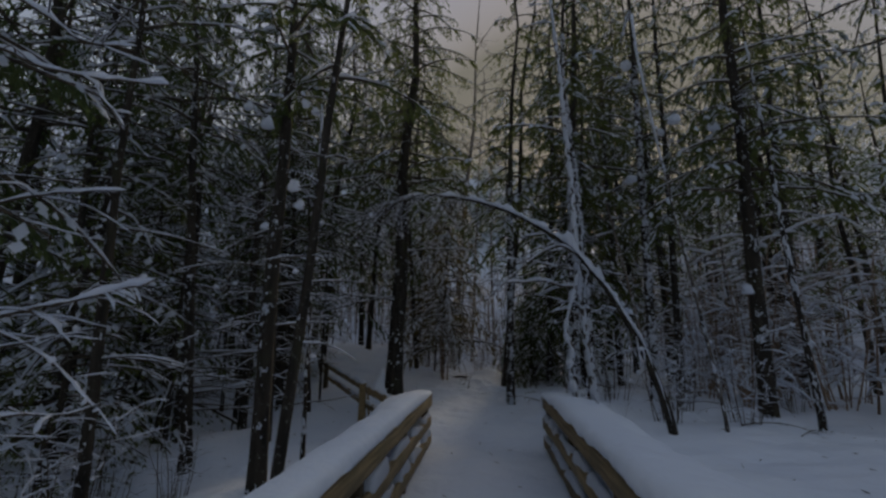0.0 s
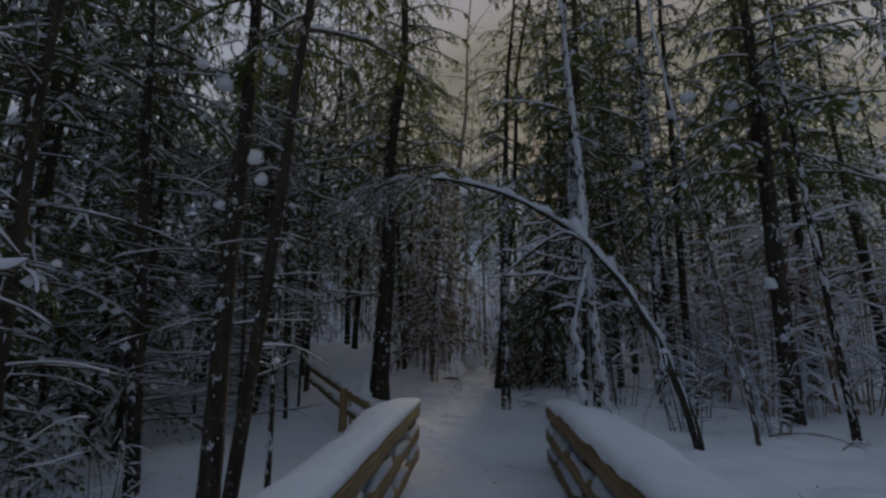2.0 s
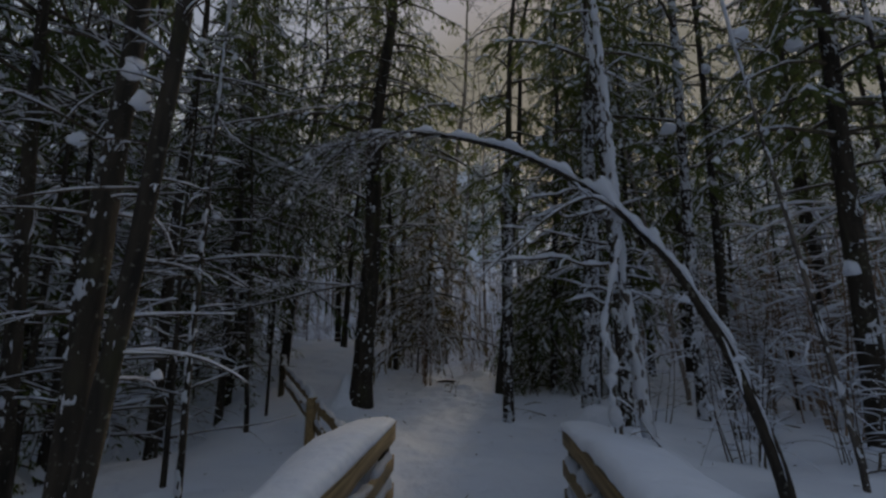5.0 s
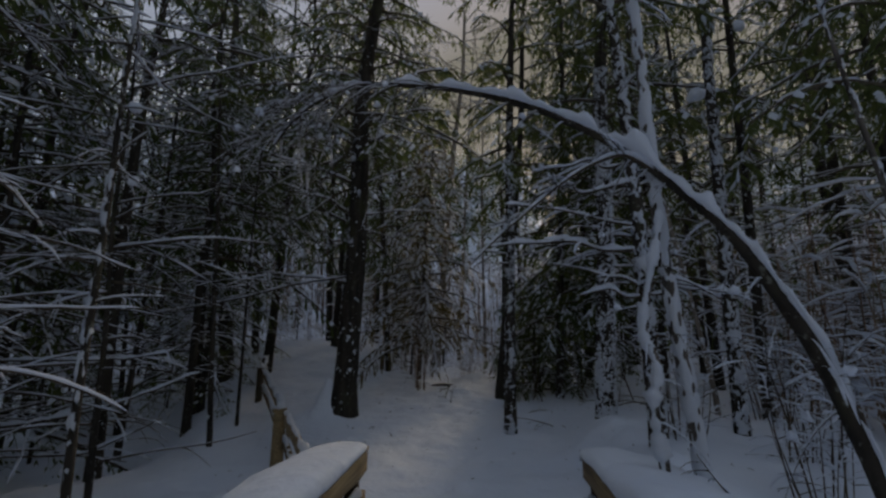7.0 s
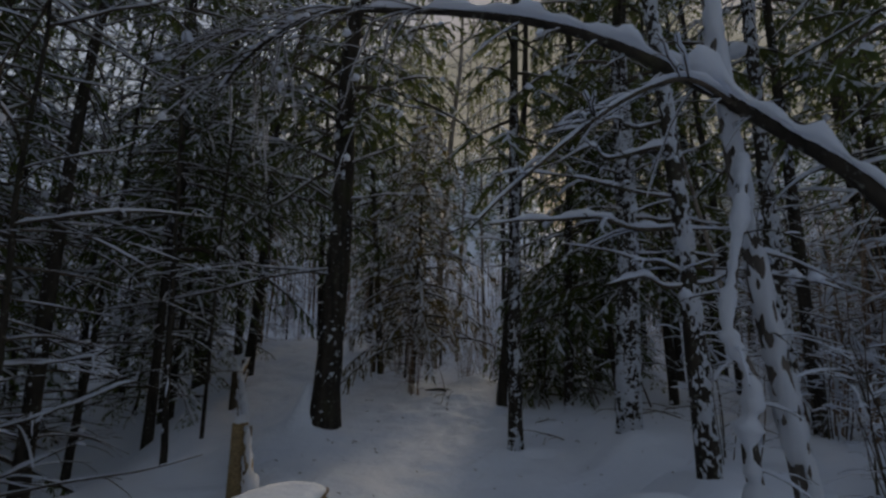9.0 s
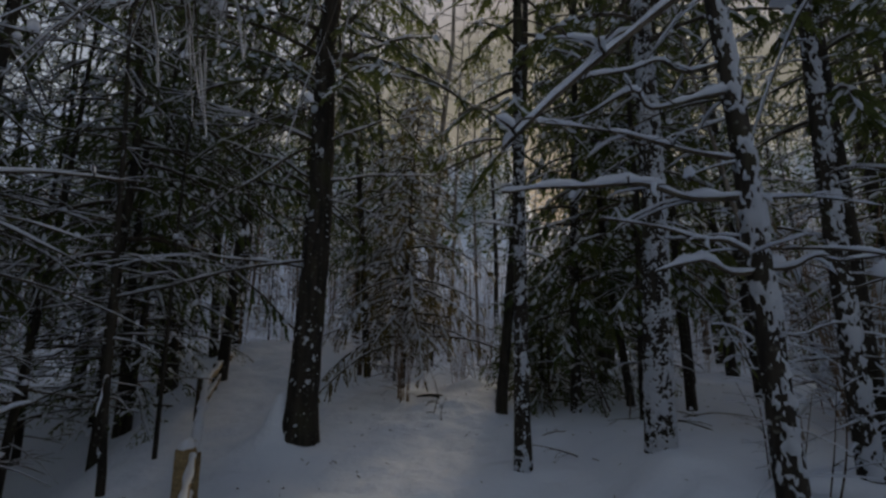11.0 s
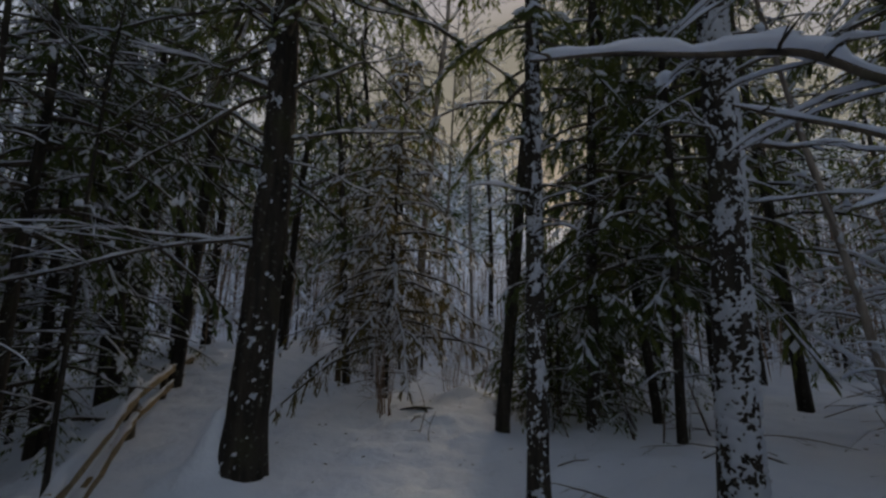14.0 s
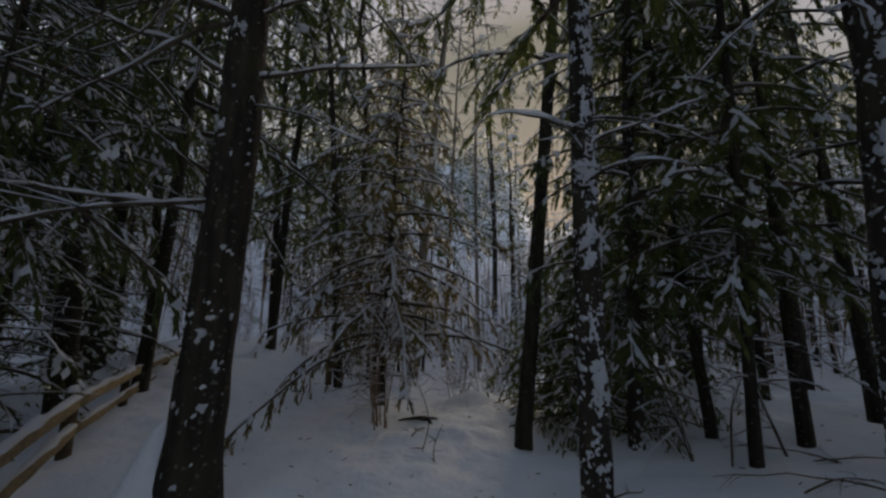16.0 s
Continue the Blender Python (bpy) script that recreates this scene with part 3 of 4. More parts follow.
def near_tree(name, label, x, y, top, height, r, seed, bark=None, dead=(0.8, 5, 12), dead_len=0.9, green=(5, 24), green_len=1.5,
              snow_amount=None, wind=-1.57, sides=14, limbs=(), hang=0.6, group="trees beside the way", snow_w=0.016, leaf=None, rise=(-0.1, 0.25), snow_top=7.0, clumps=(), lines=()):
    """A forest tree. top: a point the trunk passes, in the world; dead: from, to, number of bare branches; green: from, number of boughs."""
    rng = np.random.default_rng(seed)
    base = at_ground(x, y, 0.03)
    tree = thing(name, base, label, "tree", group)
    to = np.array(top, float) - np.array(base)
    n = int(height / 0.22)
    p = trunk_line(rng, to, height, n)
    rr = r * np.clip(1 - 0.85 * np.linspace(0, 1, n) ** 1.15, 0.08, 1)
    g = Geo()
    trunk_mesh(g, rng, p, rr, sides, 0.3 if r > 0.19 else 0.15)
    trunk = part("trunk", g, bark or BARK, tree)
    fine = 0.125 < r < 0.15 or 0.085 < r < 0.095          # trunks passed at arm's length
    if snow_amount is not None:
        g = Geo()
        plaster(g, rng, p, rr, snow_amount, min(height * 0.9, snow_top), wind, 56 if fine else 36 if r > 0.07 else 20, 0.016 if fine else 0.03 if r > 0.07 else 0.05, 0.012 if fine else 0.018 if r > 0.07 else 0.014)
        part("snow", g, SNOW, trunk, "patches of snow blown onto the bark")

    def on(z):
        i = np.searchsorted(p[:, 2], z).clip(1, n - 1)
        f = (z - p[i - 1, 2]) / (p[i, 2] - p[i - 1, 2])
        return p[i - 1] + (p[i] - p[i - 1]) * f, rr[i]

    for z0, end, lr, sw, tw, cov in limbs:
        s, tr = on(z0 - base[2])
        e = np.array(end) - np.array(base)
        far = np.linalg.norm(e - s)
        knots = [s + (e - s) * f + rng.normal(0, 0.026, 3) * far ** 0.5 * (f < 1) + [0, 0, 0.12 * far * f * (1 - f)] for f in (0.22, 0.42, 0.6, 0.8, 1.0)]
        limb(tree, rng, curve([s] + knots, 4), lr, sw, tw, cov)
    for pts, lr, sw, tw, cov in lines:
        q = curve(np.array(pts) - np.array(base), 5)
        limb(tree, rng, q + np.cumsum(rng.normal(0, 0.006, q.shape), axis=0), lr, sw, tw, cov)
    a0 = rng.uniform(0, 6.28)
    for k in range(dead[2]):
        z = rng.uniform(dead[0], dead[1])
        s, tr = on(z)
        a0 += 2.4 + rng.uniform(-0.5, 0.5)
        ln = dead_len * rng.uniform(0.45, 1.25)
        limb(tree, rng, bough(rng, s, a0, ln, rng.uniform(*rise), rng.uniform(0.1, 0.5)), 0.006 + 0.006 * ln, snow_w * rng.uniform(0.7, 1.3), int(3 + 3 * ln), 0.72)
    for cx, cy, cz, cr in clumps:
        g = Geo()
        at = np.array([cx, cy, cz]) - np.array(base)
        clump(g, at, cr, rng)
        ball = part("snow_clump", g, SNOW, tree)
        s, tr = on(at[2] - 0.1)
        g = Geo()
        tube(g, curve([s, (s + at) / 2 + [0, 0, 0.03], at + (at - s) * 0.4 + [0, 0, -0.05]], 4), 0.009 * np.linspace(1, 0.35, 9), 4)
        part("branch", g, TWIG, tree)
    w, l, s_ = Geo(), Geo(), Geo()
    for k in range(green[1]):
        f = (k + rng.random()) / green[1]
        z = green[0] + (height * 0.985 - green[0]) * f
        s, tr = on(z)
        a0 += 2.4 + rng.uniform(-0.4, 0.4)
        ln = green_len * (1.08 - 0.85 * f) * rng.uniform(0.7, 1.2)
        green_branch(w, l, s_, rng, bough(rng, s, a0, ln, rng.uniform(-0.05, 0.2), rng.uniform(0.25, 0.6)), 0.016 + 0.01 * ln, 0.42 * min(1, ln), 0.95 if z > 6.5 else 1.1, hang, 1.1, 0.55, lod=1 if z > 6.5 else 0)
    if green[1]:
        c = part("crown", w, TWIG, tree)
        part("needles", l, leaf or NEEDLE, c, smooth=False)
        part("snow", s_, SNOW, c)
    return tree


DARK = "dark-barked spruce with bare snow-lined lower branches"
near_tree("spruce", "large old spruce with dark mossy bark and snowy bare limbs", -1.62, 11.32, (-1.42, 11.3, 7.6), 14, 0.205, 21, dead=(4.6, 9, 12), dead_len=1.5,
          green=(4.6, 96), green_len=2.6, hang=0.8, snow_amount=-0.56, wind=-1.9, sides=24, snow_w=0.018, rise=(-0.35, 0.1),
          lines=((((-1.6, 11.2, 2.62), (-2.52, 10.8, 2.42), (-3.7, 10.8, 2.16), (-5.09, 10.8, 1.95), (-6.3, 10.8, 2.0)), 0.02, 0.026, 10, 0.9),),
          limbs=((2.52, (-3.9, 10.4, 2.55), 0.017, 0.026, 6, 0.8), (3.79, (-2.95, 11.1, 4.4), 0.026, 0.042, 7, 0.9),
                 (4.37, (-4.07, 11.2, 5.25), 0.03, 0.048, 9, 0.9), (4.37, (-3.0, 10.9, 3.25), 0.028, 0.036, 6, 0.85), (5.08, (-2.7, 11.2, 5.95), 0.024, 0.04, 6, 0.9),
                 (3.79, (0.22, 11.2, 3.84), 0.022, 0.04, 6, 0.95), (4.36, (-0.05, 11.1, 4.72), 0.022, 0.036, 6, 0.85), (5.7, (0.24, 11.2, 5.2), 0.024, 0.036, 8, 0.85),
                 (3.55, (-0.2, 10.9, 2.97), 0.013, 0.02, 6, 0.7), (5.3, (-2.9, 10.8, 3.2), 0.02, 0.012, 7, 0.4), (4.9, (-3.2, 10.6, 3.5), 0.016, 0.012, 7, 0.4)),
          clumps=((-1.47, 11.14, 4.21, 0.045), (-1.48, 11.12, 3.62, 0.03), (-1.56, 11.12, 3.26, 0.04), (-1.6, 11.17, 4.88, 0.07)))
near_tree("spruce", "slender spruce trunk plastered with patches of snow", 1.2, 10.45, (1.33, 10.5, 4.65), 12, 0.09, 22, dead=(2.0, 4.6, 7), dead_len=0.8, green=(3.8, 40), green_len=1.5,
          snow_amount=-0.2, sides=18, snow_top=5.2, limbs=((2.9, (0.6, 10.2, 2.85), 0.012, 0.03, 3, 0.9), (2.75, (1.9, 10.2, 2.95), 0.012, 0.03, 4, 0.85)))
near_tree("spruce", "plain brown bare trunk leaning slightly, no low branches", 1.16, 13.15, (1.62, 13.1, 5.0), 15, 0.095, 23, dead=(3.4, 6, 6), green=(4.6, 36), green_len=1.7, hang=0.9, sides=14)
near_tree("spruce", "stout spruce trunk thickly plastered with wind-blown snow", 2.45, 9.87, (2.62, 9.87, 3.75), 11.5, 0.135, 24, dead=(1.8, 4.2, 6), dead_len=0.8, green=(4.2, 34), green_len=1.9,
          snow_amount=0.12, wind=-1.75, sides=28, snow_top=5.2, limbs=((3.05, (3.6, 9.6, 2.9), 0.022, 0.065, 4, 1.0), (3.6, (3.6, 9.6, 3.95), 0.018, 0.04, 4, 0.9), (3.0, (2.15, 9.6, 3.3), 0.012, 0.025, 3, 0.8),
                                              (3.6, (1.8, 9.4, 3.7), 0.014, 0.02, 4, 0.8), (2.6, (3.3, 9.2, 2.45), 0.012, 0.03, 4, 0.85)))
near_tree("spruce", "snow-plastered trunk with long heavily loaded bare limbs", 2.45, 8.06, (2.40, 8.06, 3.6), 10, 0.078, 25, dead=(1.2, 4.5, 8), dead_len=0.8, green=(4.6, 20), green_len=1.4,
          snow_amount=0.05, sides=20, snow_w=0.024,
          limbs=((2.02, (1.72, 7.9, 2.0), 0.016, 0.048, 3, 0.95), (2.5, (0.8, 7.9, 2.5), 0.02, 0.05, 7, 0.95), (3.25, (1.2, 7.9, 2.98), 0.016, 0.04, 5, 0.85),
                 (3.48, (1.35, 8.2, 3.42), 0.016, 0.035, 5, 0.85), (2.1, (1.42, 7.9, 2.34), 0.015, 0.036, 5, 0.9), (2.75, (1.02, 7.85, 2.95), 0.016, 0.042, 6, 0.9), (1.6, (2.75, 7.85, 1.7), 0.01, 0.03, 3, 0.9), (2.03, (3.05, 7.8, 2.1), 0.014, 0.04, 4, 0.9)))
near_tree("birch", "thin leaning birch encased in clinging snow", 2.2, 6.52, (1.84, 6.5, 5.2), 8.5, 0.049, 26, bark=BARK_GREY, dead=(1.0, 7, 14), dead_len=0.4, green=(3, 0),
          snow_amount=0.34, sides=12, snow_w=0.022, snow_top=7.5)
near_tree("spruce", "tall dark spruce trunk flecked with snow", 5.1, 7.9, (5.2, 7.85, 7.0), 12, 0.125, 27, dead=(2.2, 6.5, 12), dead_len=0.9, green=(3.6, 60), green_len=1.9, hang=0.9, snow_amount=-0.45, sides=16,
          clumps=((4.69, 7.7, 5.24, 0.1), (4.04, 7.7, 5.41, 0.11), (4.87, 7.65, 2.37, 0.09), (5.0, 7.7, 1.6, 0.06)))
near_tree("spruce", DARK, 8.0, 11.6, (8.3, 11.6, 9.5), 16, 0.1, 28, dead=(1.5, 6, 12), green=(3.6, 50), green_len=2.0, hang=0.9, snow_amount=-0.6)
near_tree("birch", "thin birch trunk with dark and snowy bands", 5.6, 7.5, (5.5, 7.45, 1.6), 7, 0.05, 29, dead=(1.2, 6, 14), dead_len=0.6, green=(5, 0), snow_amount=0.0)
near_tree("birch", "thin bare birch stem, lightly snowed", 3.75, 6.4, (3.28, 6.5, 4.4), 7, 0.024, 30, bark=BARK_GREY, dead=(1.5, 6.5, 10), dead_len=0.5, green=(5, 0), snow_amount=-0.15)
near_tree("spruce", DARK, 4.7, 10.1, (4.98, 10.3, 9.0), 14, 0.075, 31, dead=(1.5, 7, 16), green=(3.6, 56), green_len=1.4, hang=0.9, snow_amount=-0.5)
near_tree("spruce", "spruce pole plastered with snow, many short dead twigs", 3.9, 9.32, (3.97, 9.3, 8.4), 13, 0.085, 32, dead=(0.9, 7, 22), dead_len=0.7, green=(6, 20), snow_amount=0.05, snow_w=0.022,
          clumps=((3.72, 9.2, 4.86, 0.11), (3.8, 9.2, 7.5, 0.12), (4.41, 9.2, 5.89, 0.08), (3.38, 9.3, 2.27, 0.08)))
near_tree("spruce", "green spruce with drooping snowy boughs to low down", 2.38, 12.99, (2.58, 12.99, 4.5), 13, 0.085, 33, dead=(0.7, 3, 10), green=(1.3, 84), green_len=1.5, hang=1.0, snow_amount=-0.5)
near_tree("spruce", "dark trunk leaning away, boughs hanging from it", 3.44, 13.42, (3.07, 13.42, 4.46), 12, 0.07, 34, dead=(0.8, 4, 12), green=(1.7, 74), green_len=1.4, hang=1.0)
near_tree("spruce", "thin mossy spruce trunk in a close clump", 3.22, 12.3, (3.27, 12.25, 2.6), 12, 0.06, 48, dead=(0.6, 3.5, 16), dead_len=0.8, green=(1.8, 74), green_len=1.4, hang=1.0)
near_tree("birch", "thin pale stem leaning over bare scrub", 4.35, 10.7, (4.0, 10.7, 2.6), 7, 0.04, 49, bark=BARK_PALE, dead=(1.0, 6, 16), dead_len=0.8, green=(5, 0), rise=(0.2, 0.7), snow_amount=-0.3)
near_tree("spruce", "thin dark pole with bare side twigs", -3.2, 10.02, (-3.57, 10.0, 4.25), 9, 0.04, 35, dead=(0.9, 5.5, 30), dead_len=0.8, green=(6, 8), snow_amount=-0.6)
near_tree("spruce", "very thin dark pole with bare side twigs", -3.36, 11.02, (-3.36, 11.0, 2.0), 7, 0.028, 36, dead=(1.0, 5, 22), dead_len=0.7, green=(5, 0))
near_tree("spruce", "dense pole with bare horizontal branches lined with snow", -4.3, 9.25, (-4.4, 9.28, 6.5), 12, 0.09, 37, dead=(0.6, 7, 48), dead_len=1.5, green=(6.5, 16), snow_amount=-0.6, snow_w=0.018)
near_tree("spruce", "thick dark spruce trunk at the edge of the gully", -5.8, 14.8, (-5.9, 14.8, 1.5), 17, 0.19, 38, dead=(1.0, 7, 24), dead_len=1.6, green=(5, 34), green_len=2)
near_tree("spruce", "slim dark trunk beside a low marker post", -1.85, 16.4, (-2.02, 16.4, 2.7), 14, 0.085, 39, dead=(1.4, 4, 12), green=(2.6, 30), green_len=1.6, hang=0.9)
near_tree("poplar", "tall pale bare deciduous trunk", -0.75, 19.2, (0.2, 19.0, 12.4), 18, 0.13, 40, bark=BARK_PALE, dead=(5, 16, 20), dead_len=2.2, green=(9, 0), rise=(0.2, 0.8))
near_tree("birch", "slim bare birch, its fine twigs against the sky", 1.0, 20.8, (0.85, 20.8, 10), 15, 0.06, 51, bark=BARK_PALE, dead=(3, 14, 34), dead_len=1.7, green=(9, 0), rise=(0.2, 0.9))
near_tree("birch", "slim bare birch, its fine twigs against the sky", -0.1, 22.6, (0.3, 22.6, 10), 16, 0.07, 52, bark=BARK_PALE, dead=(3, 15, 36), dead_len=1.9, green=(9, 0), rise=(0.2, 0.9))
near_tree("spruce", "tall dark spruce trunk with bare snowy branches", -3.4, 6.25, (-4.1, 6.25, 6.58), 10.5, 0.08, 41, dead=(1.0, 7, 34), dead_len=1.1, green=(4.8, 40), green_len=1.6, hang=0.8, snow_amount=-0.5)
near_tree("spruce", "leaning pole with long low limbs thick with snow", -5.0, 8.2, (-5.1, 8.2, 5.0), 9, 0.06, 50, dead=(1.6, 6, 22), dead_len=1.5, green=(5, 16), snow_amount=-0.5, snow_w=0.02,
          lines=((((-5.0, 8.2, 0.5), (-3.81, 8.2, 0.68), (-3.31, 8.2, 0.83), (-2.93, 8.2, 0.95), (-2.34, 8.2, 1.18)), 0.018, 0.05, 6, 0.95), (((-5.0, 8.2, 0.2), (-3.72, 8.2, 0.3), (-3.4, 8.2, 0.38), (-2.97, 8.2, 0.54), (-2.64, 8.2, 0.68)), 0.016, 0.045, 6, 0.92),
                 (((-5.0, 8.2, 1.3), (-3.69, 8.2, 1.31), (-3.35, 8.2, 1.34), (-2.94, 8.2, 1.4), (-2.56, 8.2, 1.52)), 0.014, 0.036, 5, 0.9)))
near_tree("spruce", "straight dark spruce trunk with snow-lined branches", -1.79, 5.1, (-1.86, 5.1, 5.75), 9.5, 0.1, 42, dead=(1.6, 6, 18), dead_len=1.0, green=(4.8, 28), green_len=1.5, snow_amount=-0.5,
          clumps=((-1.91, 4.8, 4.07, 0.08), (-2.17, 4.8, 4.31, 0.06)))
near_tree("spruce", "slim dark trunk carrying balls of snow on its twigs", -1.42, 4.7, (-1.13, 4.72, 3.5), 10, 0.062, 43, dead=(1.2, 5, 18), dead_len=0.8, green=(4.5, 16), green_len=1.1, snow_amount=-0.6,
          clumps=((-1.51, 4.8, 3.26, 0.075), (-1.42, 4.8, 3.03, 0.06), (-1.44, 4.8, 4.31, 0.06), (-1.31, 4.8, 4.2, 0.05), (-1.82, 4.8, 2.79, 0.05)))
near_tree("birch", "thin birch pole banded with snow", -1.68, 6.04, (-1.72, 6.04, 1.6), 6, 0.03, 44, dead=(1.5, 5, 14), dead_len=0.5, green=(5, 0), snow_amount=-0.08)
near_tree("spruce", "dark pole at the gully's edge", -3.0, 4.2, (-3.2, 4.2, 3.5), 9, 0.06, 45, dead=(0.8, 6, 30), dead_len=1.1, green=(5, 14), snow_amount=-0.5)
near_tree("spruce", "near spruce with long thickly snow-laden limbs", -4.1, 2.7, (-4.1, 2.7, 5), 9, 0.12, 47, dead=(1.0, 5, 8), dead_len=1.3, green=(3.0, 44), green_len=1.8, hang=0.8, snow_w=0.02,
          lines=((((-4.1, 2.7, 4.1), (-3.04, 2.8, 3.73), (-2.72, 2.8, 3.58), (-2.21, 2.8, 3.41), (-1.57, 2.8, 3.32)), 0.02, 0.062, 5, 0.95), (((-2.3, 2.8, 3.44), (-2.09, 2.8, 3.32), (-1.97, 2.8, 3.17), (-1.83, 2.8, 3.0)), 0.008, 0.03, 2, 0.9),
                 (((-4.1, 2.7, 2.2), (-2.74, 2.8, 2.46), (-2.27, 2.8, 2.54), (-1.81, 2.8, 2.54)), 0.015, 0.036, 5, 0.9), (((-4.1, 2.7, 1.3), (-2.55, 2.8, 1.65), (-2.31, 2.8, 1.71), (-1.99, 2.8, 1.79), (-1.76, 2.8, 1.86), (-1.49, 2.8, 1.93)), 0.016, 0.052, 7, 0.95),
                 (((-3.9, 2.75, 1.3), (-2.5, 2.8, 1.46), (-2.26, 2.8, 1.49), (-2.06, 2.8, 1.52)), 0.011, 0.04, 4, 0.9), (((-2.35, 2.8, 1.7), (-2.21, 2.8, 1.65), (-2.07, 2.8, 1.57), (-1.95, 2.8, 1.48)), 0.008, 0.036, 2, 0.9),
                 (((-2.6, 2.8, 1.6), (-2.11, 2.8, 1.37), (-1.83, 2.8, 1.16), (-1.56, 2.8, 0.94)), 0.01, 0.024, 5, 0.85), (((-4.1, 2.7, 4.9), (-2.66, 2.8, 3.98), (-2.33, 2.8, 3.75), (-1.84, 2.8, 3.65)), 0.014, 0.048, 4, 0.9),
                 (((-3.9, 2.7, 0.8), (-2.39, 2.8, 1.0), (-2.0, 2.8, 1.02), (-1.66, 2.8, 1.1)), 0.011, 0.028, 6, 0.85)))


def bent_tree():
    """The young tree bowed right over the way by its load of snow."""
    rng = np.random.default_rng(61)
    base = at_ground(3.0, 6.1, 0.03)
    tree = thing("bent_birch", base, "young tree bowed in an arch by its load of snow", "tree")
    line = curve(np.array([(3.0, 6.1, base[2] - 0.3), (2.93, 6.12, 0.66), (2.72, 6.12, 1.36), (2.52, 6.1, 1.78), (2.3, 6.18, 2.24), (2.06, 6.42, 2.67), (1.82, 6.53, 2.95), (1.42, 6.6, 3.24), (0.92, 6.8, 3.56), (0.3, 7.0, 3.8), (-0.32, 7.08, 3.9), (-0.72, 7.2, 3.84), (-1.0, 7.26, 3.68), (-1.2, 7.3, 3.42)]) - np.array(base), 5)
    line = line + np.cumsum(rng.normal(0, 0.006, line.shape), axis=0) * np.linspace(0, 0.6, len(line))[:, None]
    n = len(line)
    g = Geo()
    tube(g, line, np.interp(np.linspace(0, 1, n), [0, 0.5, 1], [0.058, 0.03, 0.007]), 10, 0.03, rng)
    trunk = part("trunk", g, BARK, tree)
    g = Geo()
    t = unit(np.gradient(line, axis=0))
    over = unit(np.array([-0.25, -0.35, 1.0]) - t * (t @ np.array([-0.25, -0.35, 1.0]))[:, None])
    snow_strip(g, line[4:] + over[4:] * np.interp(np.linspace(0, 1, n - 4), [0, 0.3, 1], [0.035, 0.02, 0.012])[:, None], np.interp(np.linspace(0, 1, n - 4), [0, 0.08, 0.2, 0.55, 0.8, 1], [0.025, 0.055, 0.07, 0.068, 0.045, 0.02]), rng, 0.98, 0.04, 10, 0.3, 1.0)
    part("snow", g, SNOW, trunk, "thick ridge of snow")
    for i in range(8, n - 2, 1):
        for _ in range(i % 2 if i < 44 else 2):
            t = line[i + 1] - line[i - 1]
            az = math.atan2(t[1], t[0]) + rng.choice([-1, 1]) * rng.uniform(0.3, 1.3)
            ln = rng.uniform(0.15, 0.4) if i < 44 else rng.uniform(0.4, 0.8)
            limb(tree, rng, bough(rng, line[i], az, ln, rng.uniform(-0.8, 0.3), rng.uniform(0.3, 1.3), 7), 0.004 + 0.006 * ln, rng.uniform(0.012, 0.02) * (1 if i < 40 else 0.6), 4 if i < 44 else 7, 0.75)


bent_tree()


def snowed_stem():
    """A crooked stem forking from the foot of the leaning birch, thick with snow, and the long loaded bough that hangs over the way."""
    rng = np.random.default_rng(46)
    base = at_ground(1.95, 6.42, 0.03)
    tree = thing("birch", base, "crooked broken birch stem thick with clinging snow", "tree", "trees beside the way")
    off = np.array(base)
    line = curve(np.array([(1.95, 6.42, base[2] - 0.3), (1.86, 6.36, 0.8), (1.8, 6.3, 1.2), (1.84, 6.3, 1.42), (1.77, 6.3, 1.65), (1.81, 6.3, 1.88), (1.88, 6.31, 2.14), (1.98, 6.4, 2.45)]) - off, 6)
    n = len(line)
    rr = np.linspace(0.036, 0.018, n)
    g = Geo()
    tube(g, line, rr, 8, 0.04, rng)
    trunk = part("trunk", g, BARK_GREY, tree)
    g = Geo()
    fine = resample(line[4:], 0.02)
    k = len(fine)
    fat = 1.15 + 0.42 * smooth_noise(rng, k, 40) + 0.2 * smooth_noise(rng, k, 90)
    tube(g, fine + [-0.012, -0.016, 0], np.linspace(0.036, 0.02, k) * fat.clip(0.5, 2.1), 14, 0.1, rng)
    part("snow", g, SNOW, trunk, "snow clinging all round the stem")
    for i in range(10, n - 2, 6):
        limb(tree, rng, bough(rng, line[i], rng.uniform(0, 6.28), rng.uniform(0.15, 0.35), 0.1, 0.5, 7), 0.005, 0.014, 2, 0.7)
    arm = curve(np.array([(1.99, 6.45, 2.75), (1.78, 6.42, 2.87), (1.55, 6.38, 2.8), (1.32, 6.3, 2.64), (1.1, 6.25, 2.45), (0.86, 6.2, 2.23), (0.69, 6.16, 2.05)]) - off, 5)
    limb(tree, rng, arm, 0.016, 0.036, 16, 0.95, fine=2)


snowed_stem()


# ---------------------------------------------------------------- woods: a few kinds, each built once and copied
def wood_tree(name, label, seed, height, r, dead, dead_len, green, green_len, hang, big, place, leaf=None, group="forest trees", bark=None, cover=0.6, snow_size=1.0, turn=0.0, lod=1, load=1.0):
    rng = np.random.default_rng(seed)
    tree = thing(name, place, label, "tree", group, turn)
    n = 24
    p = trunk_line(rng, (rng.normal(0, 0.02), rng.normal(0, 0.02), 1), height, n)
    rr = r * np.clip(1 - 0.88 * np.linspace(0, 1, n), 0.06, 1)
    g = Geo()
    trunk_mesh(g, rng, p, rr, 9)
    part("trunk", g, bark or BARK, tree)

